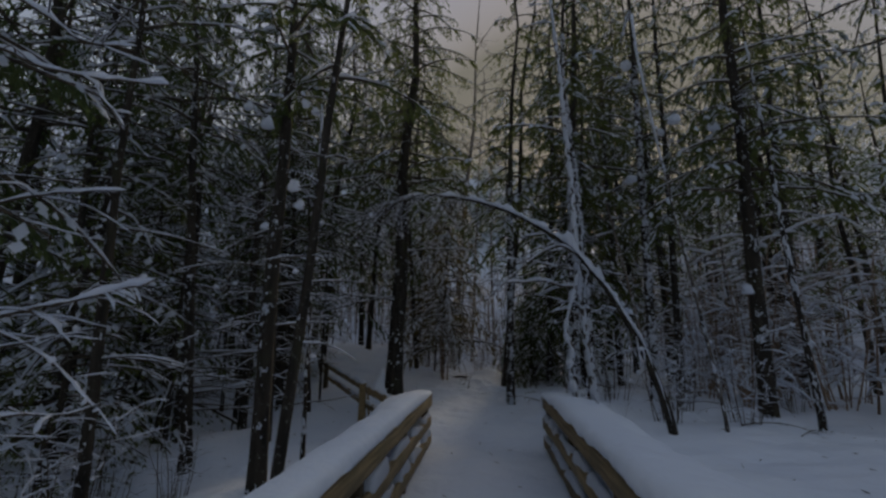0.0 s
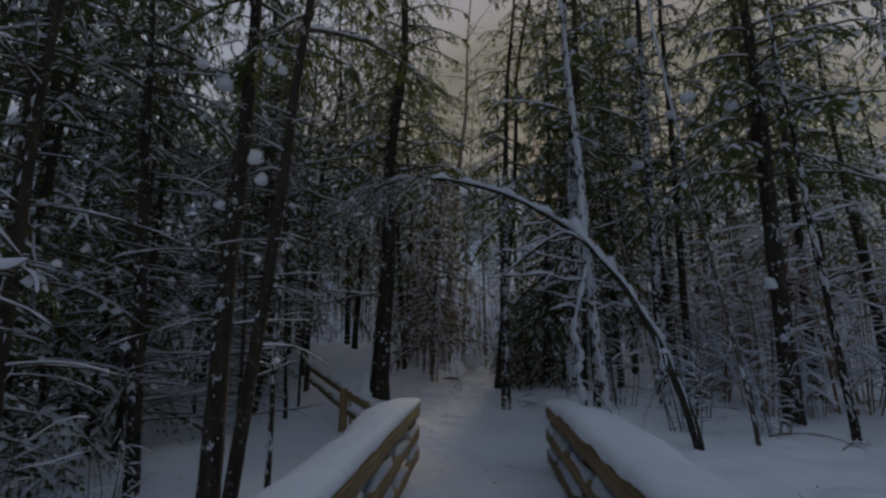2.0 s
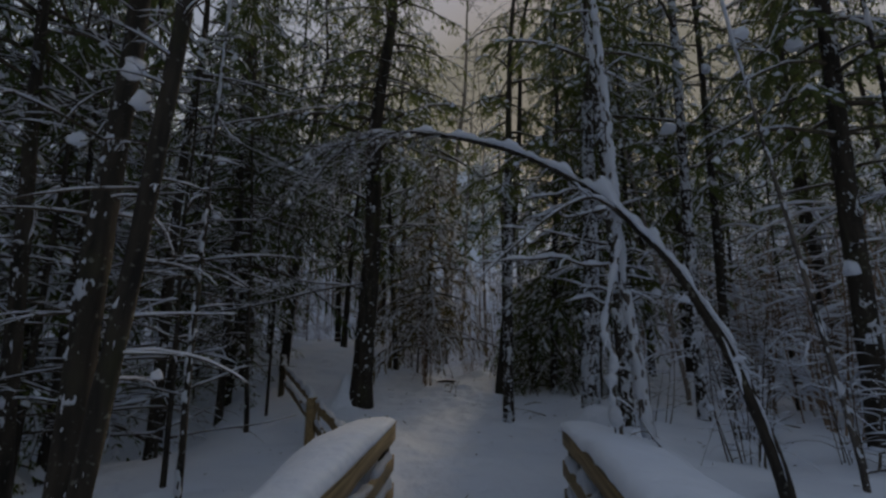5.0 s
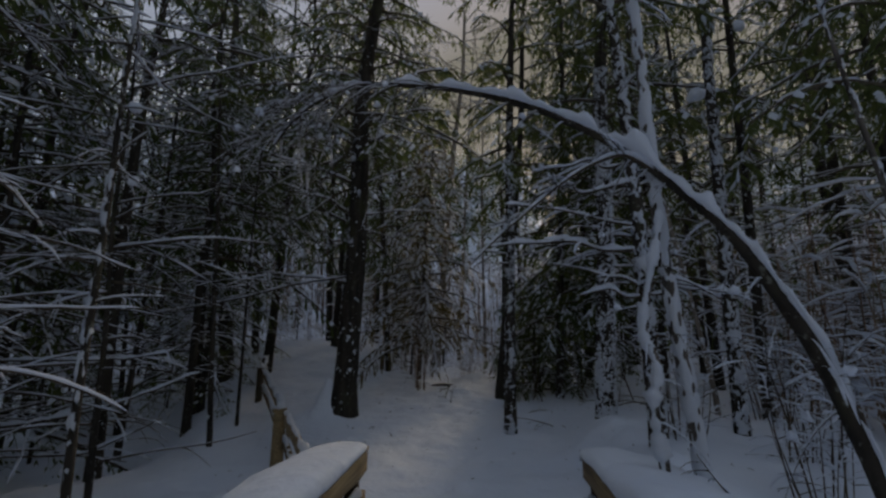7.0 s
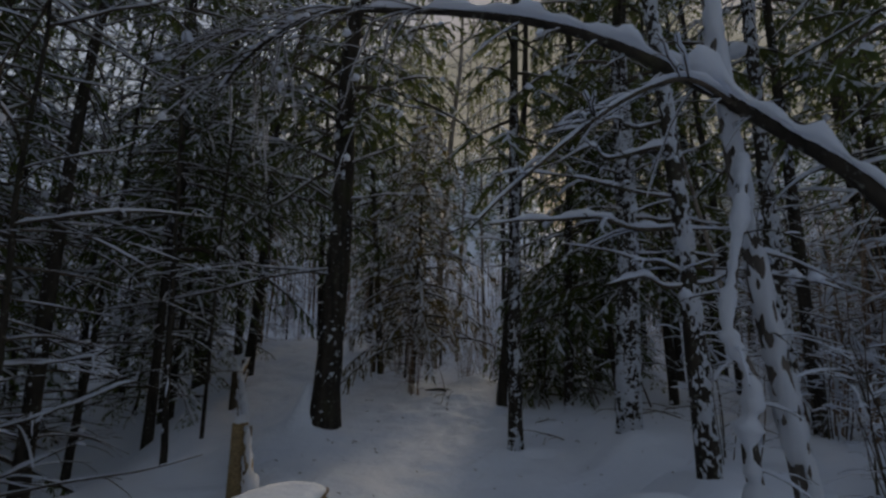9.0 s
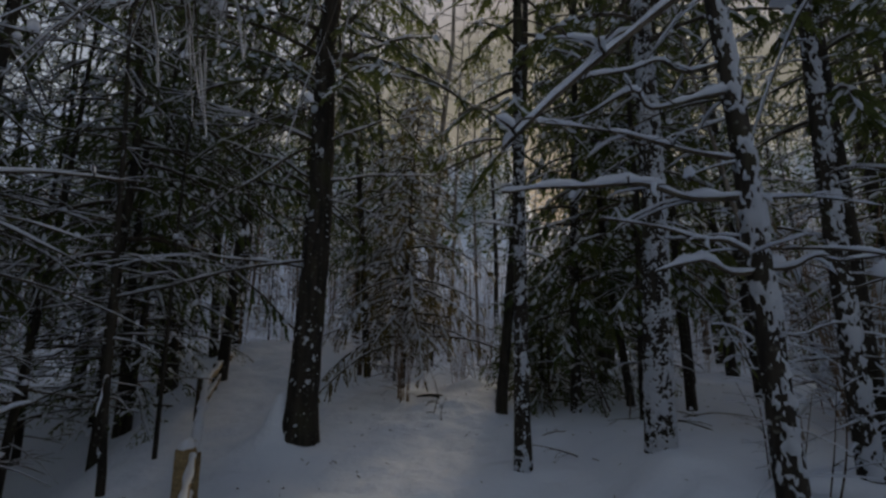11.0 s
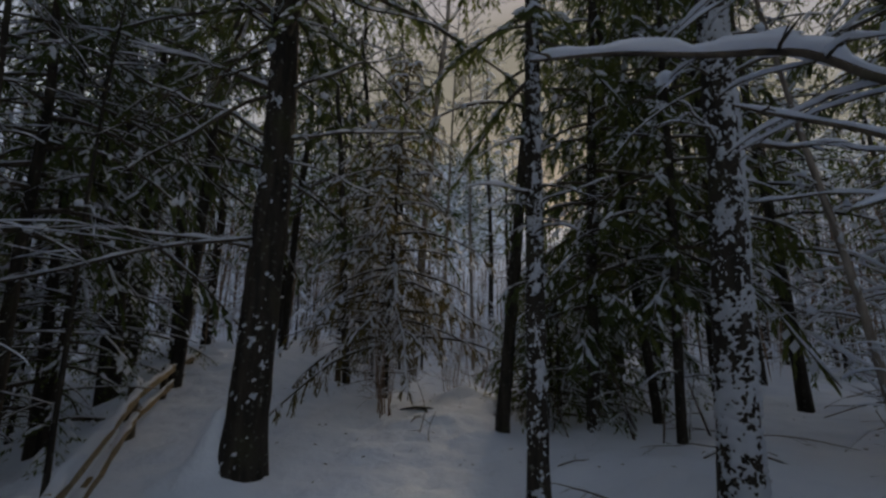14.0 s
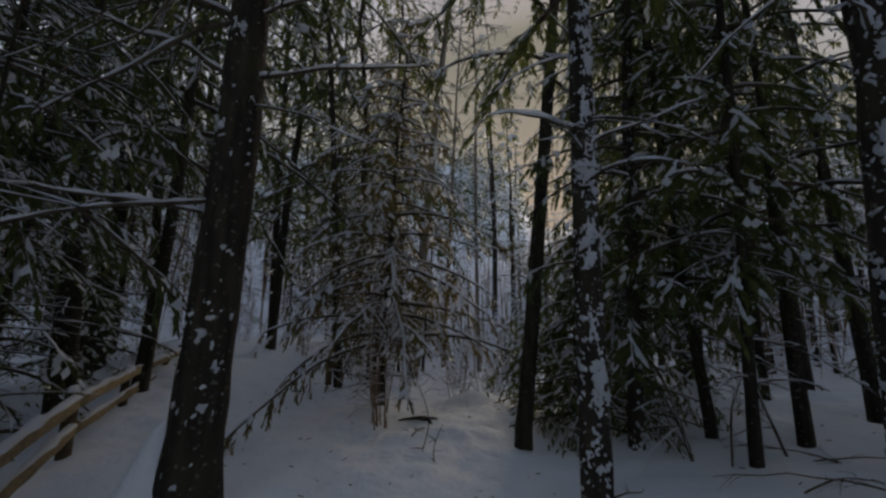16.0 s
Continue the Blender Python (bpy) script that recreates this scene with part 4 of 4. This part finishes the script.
    def on(z):
        return np.array([np.interp(z, p[:, 2], p[:, i]) for i in range(3)])

    a0 = 0
    w, s = Geo(), Geo()
    for _ in range(dead[2]):
        a0 += 2.4 + rng.uniform(-0.5, 0.5)
        ln = dead_len * rng.uniform(0.4, 1.2)
        dead_branch(w, s, rng, bough(rng, on(rng.uniform(dead[0], dead[1])), a0, ln, rng.uniform(-0.15, 0.2), rng.uniform(0.02, 0.28), 7), 0.005 + 0.006 * ln, 0.015 * snow_size * rng.uniform(0.6, 1.4), int(1.6 + 1.3 * ln), 0.7, 0, 1)
    if dead[2]:
        b = part("dead_wood", w, TWIG, tree)
        part("snow", s, SNOW, b)
    w, s, l = Geo(), Geo(), Geo()
    for k in range(green[1]):
        f = (k + rng.random()) / green[1]
        a0 += 2.4 + rng.uniform(-0.4, 0.4)
        ln = green_len * (1.1 - 0.9 * f) * rng.uniform(0.7, 1.2)
        green_branch(w, l, s, rng, bough(rng, on(green[0] + (height * 0.99 - green[0]) * f), a0, ln, rng.uniform(-0.1, 0.2), rng.uniform(0.2, 0.6), 5 if lod == 2 else 7), 0.012 + 0.01 * ln, 0.45 * min(1, ln), 0.85 / big, hang, big, cover, snow_size, lod, load)
    if green[1]:
        c = part("crown", w, TWIG, tree)
        part("needles", l, leaf or NEEDLE, c, smooth=False)
        part("snow", s, SNOW, c)
    return tree


def shrub(name, label, seed, stems, height, place, mat, group, snow_w=0.013, lean=0.25):
    rng = np.random.default_rng(seed)
    ob = thing(name, place, label, "shrub", group)
    w, s = Geo(), Geo()
    for _ in range(stems):
        a = rng.uniform(0, 6.28)
        h = height * rng.uniform(0.45, 1.1)
        st = np.array([math.cos(a), math.sin(a), 0]) * rng.uniform(0, 0.22) + [0, 0, -0.15]
        top = st + np.array([math.cos(a) * lean * h * rng.uniform(0.2, 1.2), math.sin(a) * lean * h * rng.uniform(0.2, 1.2), h])
        q = curve([st, (st + top) / 2 + rng.standard_normal(3) * 0.05 * h, top], 5)
        tube(w, q, rng.uniform(0.005, 0.011) * np.linspace(1, 0.3, len(q)), 4)
        for _ in range(7):
            i = rng.integers(2, len(q) - 1)
            b = bough(rng, q[i], rng.uniform(0, 6.28), h * rng.uniform(0.12, 0.35), rng.uniform(0.0, 0.8), rng.uniform(0, 0.6), 5, 0.12)
            tube(w, b, 0.0042 * np.linspace(1, 0.4, 5), 3)
            snow_strip(s, b, snow_w, rng, 0.62, 0.06, 4)
    t = part("brushwood", w, mat, ob)
    part("snow", s, SNOW, t)
    return ob


WOODS = []          # plan positions that are taken


def scatter(template, spots, seed, lo=0.85, hi=1.15):
    rng = np.random.default_rng(seed)
    for x, y in spots:
        k = rng.uniform(lo, hi)
        copy_thing(template, pose(*at_ground(x, y), rng.normal(0, 1.2), rng.normal(0, 1.2), rng.uniform(0, 360)) @ Matrix.Diagonal((k, k, k * rng.uniform(0.9, 1.1), 1)))


def free(x, y, gap):
    if any((x - a) ** 2 + (y - b) ** 2 < gap * gap for a, b in WOODS):
        return False
    WOODS.append((x, y))
    return True


def way_x(y):
    return 0.65 - 0.03 * max(y - 7, 0)


def spots(seed, count, x0, x1, y0, y1, gap, clear):
    """Plan positions for trees: apart from one another, off the way and out of the view's open lane ahead."""
    rng = np.random.default_rng(seed)
    out = []
    for _ in range(count * 30):
        x, y = rng.uniform(x0, x1), rng.uniform(y0, y1)
        if abs(x - way_x(y)) < clear + max(0, y - 18) * 0.02:
            continue
        if -8 < x < -0.9 and abs(x - (-0.2 - 0.36 * (y - 7))) < 1.9 and y < 22:
            continue
        if y < 7.5 and -1.6 < x < 2.4:
            continue
        d = (y - 12.0) * 0.2126 - (x - 0.3)
        if y > 16 and -2.4 < d < 1.9:          # the lane by which the low sun reaches the way
            continue
        if 13 < y < 30 and -0.52 < (x - 0.5) / (y - 7.0) < -0.12:          # the open slope beyond the fence
            continue
        if free(x, y, gap):
            out.append((x, y))
            if len(out) == count:
                break
    return out


for t in [o for o in scene.objects if o.parent is None and o.type == "EMPTY"]:
    WOODS.append((t.location.x, t.location.y))

POLE_LABEL = "thin dark conifer pole with bare snow-lined branches"
poles = [wood_tree("spruce", POLE_LABEL, 100 + i, h, r, (0.5, h * 0.75, c), ln, (h * 0.75, 7), 0.9, 0.5, 1.2, at_ground(x, y), group="thicket poles", snow_size=1.35)
         for i, (h, r, c, ln, x, y) in enumerate(((9, 0.045, 44, 2.0, -4.6, 7.4), (7, 0.032, 36, 1.7, -2.9, 7.6), (11, 0.06, 46, 2.3, -5.6, 11.2)))]
young = [wood_tree("young_spruce", "young green spruce bowed under pads of snow", 120 + i, h, 0.05, (0.3, 0.6, 0), 0.5, (0.25, b), ln, 0.6, sc, at_ground(x, y), group="young spruces", cover=0.85, snow_size=1.4, load=1.4)
         for i, (h, b, ln, sc, x, y) in enumerate(((3.6, 34, 1.0, 0.85, -4.4, 5.2), (2.4, 26, 0.8, 0.85, 2.0, 13.9), (5.2, 46, 1.35, 0.62, -6.5, 8.0)))]
tall = [wood_tree("spruce", "tall spruce with drooping snow-dusted boughs", 140 + i, h, r, (1.0, h * 0.4, 16), 1.3, (h * g, b), ln, 0.9, 1.2, at_ground(x, y), cover=0.7, snow_size=1.2, load=1.6, lod=1 if i in (1, 3) else 2)
        for i, (h, r, g, b, ln, x, y) in enumerate(((17, 0.14, 0.28, 42, 2.4, -7.5, 17.5), (15, 0.11, 0.2, 44, 2.1, 6.3, 14.5), (19, 0.16, 0.33, 42, 2.6, 4.6, 18.5), (14, 0.1, 0.14, 44, 1.9, -3.4, 21.5)))]
wood_tree("brown_conifer", "conifer with brown drooping boughs weighed down by snow", 161, 6.8, 0.06, (0.3, 2.8, 40), 1.1, (0.9, 84), 2.0, 1.3, 0.95, at_ground(-0.75, 14.6), leaf=NEEDLE_DRY, group="brown conifers", cover=0.8, snow_size=1.2, lod=0, bark=BARK)
dry = wood_tree("brown_conifer", "small conifer with brown hanging foliage and loads of snow", 160, 5.0, 0.045, (0.3, 2.8, 26), 0.8, (1.1, 26), 1.0, 1.2, 0.85, at_ground(-1.6, 17.9), leaf=NEEDLE_DRY, group="brown conifers", cover=0.8, snow_size=1.2, lod=1, bark=BARK)
bush = [shrub("shrub", "bare twiggy shrub with snow caught in it", 170 + i, 12, 1.5, at_ground(x, y), m, "bare shrubs", 0.018)
        for i, (x, y, m) in enumerate(((3.35, 7.3, TWIG), (1.0, 16.8, TWIG_BROWN)))]
for t in poles + young + tall + [dry] + bush:
    WOODS.append((t.location.x, t.location.y))

scatter(tall[3], [(-6.2, 7.2), (-8.2, 5.0), (10.2, 12.4)], 285, 0.7, 0.95)
scatter(tall[1], [(-9.0, 8.4), (10.8, 9.4)], 286, 0.8, 1.0)
for t in [o for o in scene.objects if o.parent is None and o.type == "EMPTY"]:
    WOODS.append((t.location.x, t.location.y))

scatter(tall[0], [(-7.2, 20.2), (7.2, 17.0)], 289, 0.9, 1.05)
scatter(tall[2], [(-2.3, 25.6), (8.8, 20.4), (10.6, 16.2), (6.2, 19.8)], 290, 0.9, 1.05)
scatter(tall[1], [(-4.5, 25.4), (6.9, 22.6)], 291, 1.0, 1.2)
for t in [o for o in scene.objects if o.parent is None and o.type == "EMPTY"]:
    WOODS.append((t.location.x, t.location.y))

low = wood_tree("young_spruce", "low bushy spruce, olive boughs drooping to the snow", 131, 2.7, 0.04, (0.2, 0.8, 14), 0.7, (0.1, 70), 1.15, 1.0, 0.9, at_ground(2.1, 13.75), group="young spruces", cover=0.5)
scatter(low, [(2.8, 14.3), (1.8, 14.7)], 277, 0.75, 1.1)
for t in [o for o in scene.objects if o.parent is None and o.type == "EMPTY"]:
    WOODS.append((t.location.x, t.location.y))

# close thicket in and beyond the gully
for i, t in enumerate(poles):
    scatter(t, spots(200 + i, 5, -10, -2.6, 3.0, 18, 1.3, 2.0), 210 + i)
    scatter(t, spots(220 + i, 2, 3.6, 13, 8.5, 22, 1.1, 2.6), 230 + i)
for i, t in enumerate(young):
    scatter(t, spots(240 + i, 4, -11, -4.0, 2.5, 17, 1.1, 2.0), 250 + i, 0.7, 1.2)
    scatter(t, spots(260 + i, 1, 5.5, 12, 14, 20, 1.3, 2.5), 270 + i, 0.6, 1.2)
scatter(young[2], [(-5.6, 6.3), (-7.0, 9.6), (-8.4, 6.6), (-5.3, 13.0), (-9.0, 12.2), (-7.4, 16.6)], 278, 1.3, 1.9)
scatter(young[1], [(3.3, 15.2), (4.4, 15.4)], 280, 0.8, 1.3)
scatter(dry, [(-1.2, 16.4), (-1.1, 19.3), (-2.4, 20.0), (-0.6, 20.6), (-0.9, 22.4), (4.9, 18.8), (-3.9, 23.0), (-5.6, 23.4), (-2.9, 22.4), (-7.2, 22.6), (-4.8, 25.2)], 281, 0.7, 1.0)
scatter(bush[0], [(3.9, 8.2), (3.0, 8.9), (4.4, 7.2), (6.2, 9.2), (4.6, 9.9), (-4.9, 6.4), (-3.7, 5.3), (-3.1, 4.1), (-3.9, 4.4), (-2.9, 5.3), (-4.6, 3.6), (-2.7, 3.4), (-3.4, 3.2)], 282, 0.7, 1.15)
scatter(bush[1], [(5.4, 9.0), (6.3, 10.0), (7.2, 9.3), (6.8, 11.2), (8.2, 10.6), (5.9, 11.6), (7.8, 12.2), (9.0, 9.2), (8.6, 13.2), (6.6, 12.9), (5.2, 10.6), (7.4, 7.8)], 299, 1.4, 2.3)
scatter(bush[1], [(0.4, 15.8), (-1.6, 17.2), (-5.0, 22.4), (-6.4, 21.8), (-4.2, 21.2), (0.3, 18.0), (1.5, 18.6), (-0.6, 17.6), (2.3, 16.4), (-3.3, 18.6)], 283, 0.5, 0.8)
for i, t in enumerate(tall):
    scatter(t, spots(300 + i, 3, -15, 15, 15, 25, 1.5, 1.3), 310 + i)
    scatter(t, spots(320 + i, 2, -16, -6, 7, 16, 2.2, 2.5), 330 + i)
    scatter(t, spots(340 + i, 2, 8, 16, 7, 16, 2.2, 2.5), 350 + i)

# full spruces that close the canopy on both sides
full = wood_tree("spruce", "broad dark spruce, close boughs dusted with snow", 150, 15, 0.1, (0.8, 2.5, 10), 1.2, (2.2, 110), 2.1, 0.8, 1.5, at_ground(-9.8, 13.4), group="full spruces", cover=0.8, snow_size=1.0, lod=2, load=1.4)
scatter(full, [(-8.8, 10.2), (-8.4, 15.4), (5.6, 15.8), (10.6, 15.6)], 292, 0.85, 1.08)
scatter(full, [(-5.4, 21.6)], 293, 1.2, 1.35)

# soft green conifers, their sprays hanging in curtains
hang = [wood_tree("hemlock", "green conifer with soft sprays hanging in curtains, little snow", 155 + i, h, 0.085, (0.8, 3.2, 10), 1.3, (g, b), ln, 1.25, 1.15, at_ground(x, y), group="hanging conifers", cover=0.55, snow_size=1.0, lod=0, load=0.8)
        for i, (h, g, b, ln, x, y) in enumerate(((11.5, 2.9, 58, 2.3, -4.7, 11.7), (10.5, 1.9, 60, 1.9, 4.35, 13.2)))]
scatter(hang[0], [(-6.4, 9.6), (-5.4, 13.0)], 297, 1.0, 1.2)
scatter(hang[0], [(-5.0, 15.4), (-6.6, 17.8), (-2.2, 19.4)], 302, 1.4, 1.55)
scatter(hang[1], [(3.6, 15.6)], 298, 1.1, 1.3)

# tall crowns on clean trunks
crown = wood_tree("spruce", "tall spruce with a full dark crown on a clean trunk", 158, 17, 0.12, (2.0, 6.0, 14), 1.2, (6.2, 96), 2.7, 1.0, 1.6, at_ground(-4.4, 19.2), group="tall crowned spruces", cover=0.7, lod=2, load=1.1)
scatter(crown, [(-1.6, 23.0), (-7.0, 16.6), (-7.4, 8.2), (-6.3, 5.6), (5.2, 17.4), (8.6, 13.2)], 303, 0.9, 1.1)

# further woods, coarser
far = [wood_tree("spruce", "snowy spruce far off on the wooded slope", 180 + i, h, 0.15, (1, 4, 0), 1.4, (h * g, 28), 2.6, 0.8, 2.4, at_ground(x, y), group="distant trees", cover=0.9, snow_size=1.15, lod=2, load=3.2)
       for i, (h, g, x, y) in enumerate(((16, 0.12, -9, 34), (19, 0.22, 10, 36), (13, 0.08, 3.5, 33)))]
for i, t in enumerate(far):
    scatter(t, spots(400 + i, 14, -30, 30, 24, 56, 2.0, 0.6), 410 + i)
    scatter(t, spots(440 + i, 4, -36, -15, 8, 30, 2.4, 1.5), 450 + i)
    scatter(t, spots(460 + i, 4, 15, 36, 8, 30, 2.4, 1.5), 470 + i)


# unseen spruces behind the camera, added to hold back low light from there
for i, t in enumerate(far):
    scatter(t, spots(480 + i, 3, -26, 26, -42, -24, 3.0, 1.5), 490 + i)

# low growth that the sun clears
scatter(young[1], [(1.6, 19.2), (2.3, 21.0), (3.0, 22.6)], 284, 0.55, 0.75)
scatter(young[0], [(2.4, 24.0), (3.6, 26.0), (3.0, 28.2), (4.6, 28.6)], 287, 0.5, 0.65)
scatter(far[0], [(6.7, 44.0), (9.4, 52.0)], 295, 0.6, 0.75)
scatter(far[2], [(3.6, 31.0), (4.9, 33.5), (4.2, 36.0), (6.0, 38.0), (5.2, 41.0), (7.0, 44.0)], 288, 0.25, 0.4)


def thicket():
    """The mass of bare saplings and scrub that closes the view between the trunks."""
    rng = np.random.default_rng(77)
    g, s = Geo(), Geo()
    count = 0
    while count < 1800:
        y = rng.uniform(17.5, 46)
        x = rng.uniform(-1.0, 1.0) * (6 + 0.75 * y)
        if -2.0 < (y - 12.0) * 0.2126 - (x - 0.3) < 1.6 and y < 27 or abs(x + 0.2 + 0.36 * (y - 7)) < 1.7 and y < 21 or abs(x - 0.4) < 1.6 and y < 22:
            continue
        count += 1
        h = rng.uniform(1.5, 6.5) * (0.6 if abs(x) < 3 else 1)
        n = 16
        z = float(ground_z(x, y))
        u = rng.uniform(0.05, 1, n)
        base = np.stack([x + rng.normal(0, 0.06, n), y + rng.normal(0, 0.06, n), z + u * h], 1)
        a = rng.uniform(0, 6.28, n)
        way = unit(np.stack([np.cos(a), np.sin(a), rng.uniform(-0.4, 0.6, n)], 1))
        ln = rng.uniform(0.4, 1.3, n) * (1.15 - 0.7 * u)
        kites(g, base, way, ln, rng.uniform(0.014, 0.03, n), rng)
        kites(g, np.array([[x, y, z - 0.1]]), np.array([[rng.normal(0, 0.05), rng.normal(0, 0.05), 1.0]]), np.array([h * 1.1]), np.array([0.07]), rng)
        pick = rng.random(n) < 0.85
        k = int(pick.sum())
        pads(s, base[pick] + way[pick] * ln[pick][:, None] * 0.4, way[pick], ln[pick] * 0.75, rng.uniform(0.05, 0.13, k), rng.uniform(0.02, 0.06, k))
    ob = new("thicket", g.mesh("thicket", TWIG_BROWN, False))
    tagged(ob, "brown bare saplings and scrub, snow caught in their twigs", "thicket", kind="stuff")
    part("snow", s, SNOW, ob)


thicket()


def hill_woods():
    """The snowed-up conifers that cover the hill beyond."""
    rng = np.random.default_rng(78)
    g, s = Geo(), Geo()
    count = 0
    while count < 1100:
        y = rng.uniform(58, 185)
        x = rng.uniform(-1.0, 1.0) * min(0.9 * y, 122)
        if abs(x - 0.2126 * y + 2) < 5:
            continue
        count += 1
        h = rng.uniform(6, 12) * (0.55 if abs(x - 0.2126 * y + 2) < 9 else 1)
        n = 16
        z = float(ground_z(x, y)) - 0.3
        u = (np.arange(n) + rng.random(n)) / n
        base = np.stack([np.full(n, x), np.full(n, y), z + (0.08 + 0.9 * u) * h], 1)
        a = rng.uniform(0, 6.28) + np.arange(n) * 2.4
        way = unit(np.stack([np.cos(a), np.sin(a), rng.uniform(-0.6, -0.2, n)], 1))
        ln = h * 0.24 * (1.08 - u) * rng.uniform(0.7, 1.2, n)
        kites(g, base, way, ln, ln * 0.5, rng)
        pads(s, base + way * ln[:, None] * 0.25 + [0, 0, 0.1], way, ln * 0.95, ln * 0.55, np.full(n, 0.15))
    ob = new("hill_woods", g.mesh("hill_woods", NEEDLE, False))
    tagged(ob, "snow-laden conifers covering the hillside beyond", "woods", kind="stuff")
    part("snow", s, SNOW, ob)


hill_woods()


# ---------------------------------------------------------------- small things on the snow
def litter():
    """Needles, bark flakes and broken twig ends that have dropped on the snow."""
    rng = np.random.default_rng(90)
    g = Geo()
    for _ in range(420):
        x, y = rng.uniform(-3, 7), rng.uniform(0.5, 17)
        if -0.9 < x < -0.05 and y < 7.6 or 1.45 < x < 2.4 and y < 7.6:
            continue
        a, ln = rng.uniform(0, 6.28), rng.uniform(0.015, 0.07)
        z = float(ground_z(x, y)) + 0.035
        d = np.array([math.cos(a), math.sin(a), rng.uniform(-0.3, 0.5)]) * ln
        tube(g, np.array([(x, y, z) - d * 0.5, (x, y, z), (x, y, z) + d * 0.5]), np.array([0.002, 0.0035, 0.002]) * rng.uniform(0.7, 1.6), 4)
    ob = new("forest_litter", g.mesh("forest_litter", TWIG))
    tagged(ob, "dark needles and broken twig ends strewn on the snow", "litter", kind="stuff")


litter()


def fallen_twig(x, y, az, ln, seed):
    rng = np.random.default_rng(seed)
    ob = thing("fallen_branch", at_ground(x, y, -0.03), "thin broken branch lying half sunk in snow", "branch", "fallen branches")
    w, s = Geo(), Geo()
    p = bough(rng, (0, 0, -0.03), az, ln, 0.32, 0.34, 9, 0.06)
    dead_branch(w, s, rng, p, 0.009, 0.008, 6, 0.35, 1)
    b = part("stem", w, TWIG, ob)
    part("snow", s, SNOW, b)


def leaning_branch(a, b, r, seed):
    """A dead limb broken off and propped in the clump, one end in the snow."""
    rng = np.random.default_rng(seed)
    ob = thing("fallen_branch", a, "dead broken limb propped among trunks, snow along it", "branch", "fallen branches")
    w, s = Geo(), Geo()
    e = np.array(b) - np.array(a)
    p = curve([(0, 0, -0.08), e * 0.35 + rng.normal(0, 0.04, 3), e * 0.7 + rng.normal(0, 0.05, 3), e], 4)
    dead_branch(w, s, rng, p, r, r * 1.5, 7, 0.75, 1)
    st = part("stem", w, TWIG, ob)
    part("snow", s, SNOW, st)


for k, (x, y, dx, dy, dz, r) in enumerate(((2.05, 12.9, -0.55, 0.3, 1.5, 0.016), (2.75, 12.5, -0.5, 0.4, 1.7, 0.02), (3.0, 12.3, 0.5, 0.3, 1.3, 0.014), (2.95, 12.9, -0.7, 0.1, 1.3, 0.018), (3.75, 12.6, -0.45, 0.3, 1.6, 0.018),
                                           (1.85, 13.2, 0.5, 0.1, 1.2, 0.014), (3.4, 12.5, 0.35, 0.5, 0.9, 0.012), (2.0, 6.15, -0.28, 0.05, 0.55, 0.012), (2.3, 6.1, -0.3, 0.15, 0.6, 0.012), (1.6, 6.2, 0.2, 0.1, 0.6, 0.01), (1.75, 6.1, 0.1, 0.2, 0.65, 0.009))):
    at = at_ground(x, y, 0.0)
    leaning_branch(at, (x + dx, y + dy, at[2] + dz), r, 950 + k)
shrub("shrub", "close clump of brown stems rising from the snow", 175, 16, 2.3, at_ground(-0.62, 13.75), TWIG_BROWN, "bare shrubs", 0.012, 0.07)
shrub("sapling", "bare sapling standing in the snow", 176, 2, 0.9, at_ground(0.05, 12.75), TWIG, "bare shrubs", 0.008, 0.1)

for k, (x, y, az, ln) in enumerate(((3.8, 12.5, 5.9, 1.3), (3.6, 11.0, 2.6, 1.3), (3.0, 11.4, 0.3, 0.9), (1.9, 10.9, 2.9, 0.7), (1.6, 11.6, 0.4, 0.6), (4.6, 6.4, 0.6, 0.7), (5.4, 5.6, 2.4, 0.5), (4.2, 7.0, -0.3, 0.9),
                                    (-0.1, 13.1, 1.2, 0.5), (5.0, 8.9, 3.3, 1.1), (4.1, 12.2, 2.4, 1.2))):
    fallen_twig(x, y, az, ln, 900 + k)


def marker_post():
    rng = np.random.default_rng(3)
    x, y = -2.08, 16.5
    z = float(ground_z(x, y))
    ob = thing("marker_post", (x, y, z), "short dark timber marker post standing in the snow", "post")
    g = Geo()
    post(g, (0, 0, -0.05), 0.48, 0.11, (0.02, 0))
    part("shaft", g, WOOD_DARK, ob)
    g = Geo()
    snow_ridge(g, [(-0.05, 0, 0.475), (0.02, 0, 0.48), (0.08, 0, 0.475)], 0.055, 0.06, rng)
    part("snow", g, SNOW, ob)


marker_post()


# a dark hummock of roots by the way
def root_hummock():
    rng = np.random.default_rng(8)
    x, y = 0.04, 13.8
    ob = thing("root_hummock", at_ground(x, y), "dark root showing under an undercut snow hummock", "root")
    g = Geo()
    for k in range(5):
        a = rng.uniform(2.6, 6.6)
        tube(g, bough(rng, (0, 0, 0.02), a, rng.uniform(0.2, 0.4), 0.25, 0.4, 6, 0.15), 0.035 * np.linspace(1, 0.3, 6), 6)
    part("root", g, BARK, ob)


root_hummock()
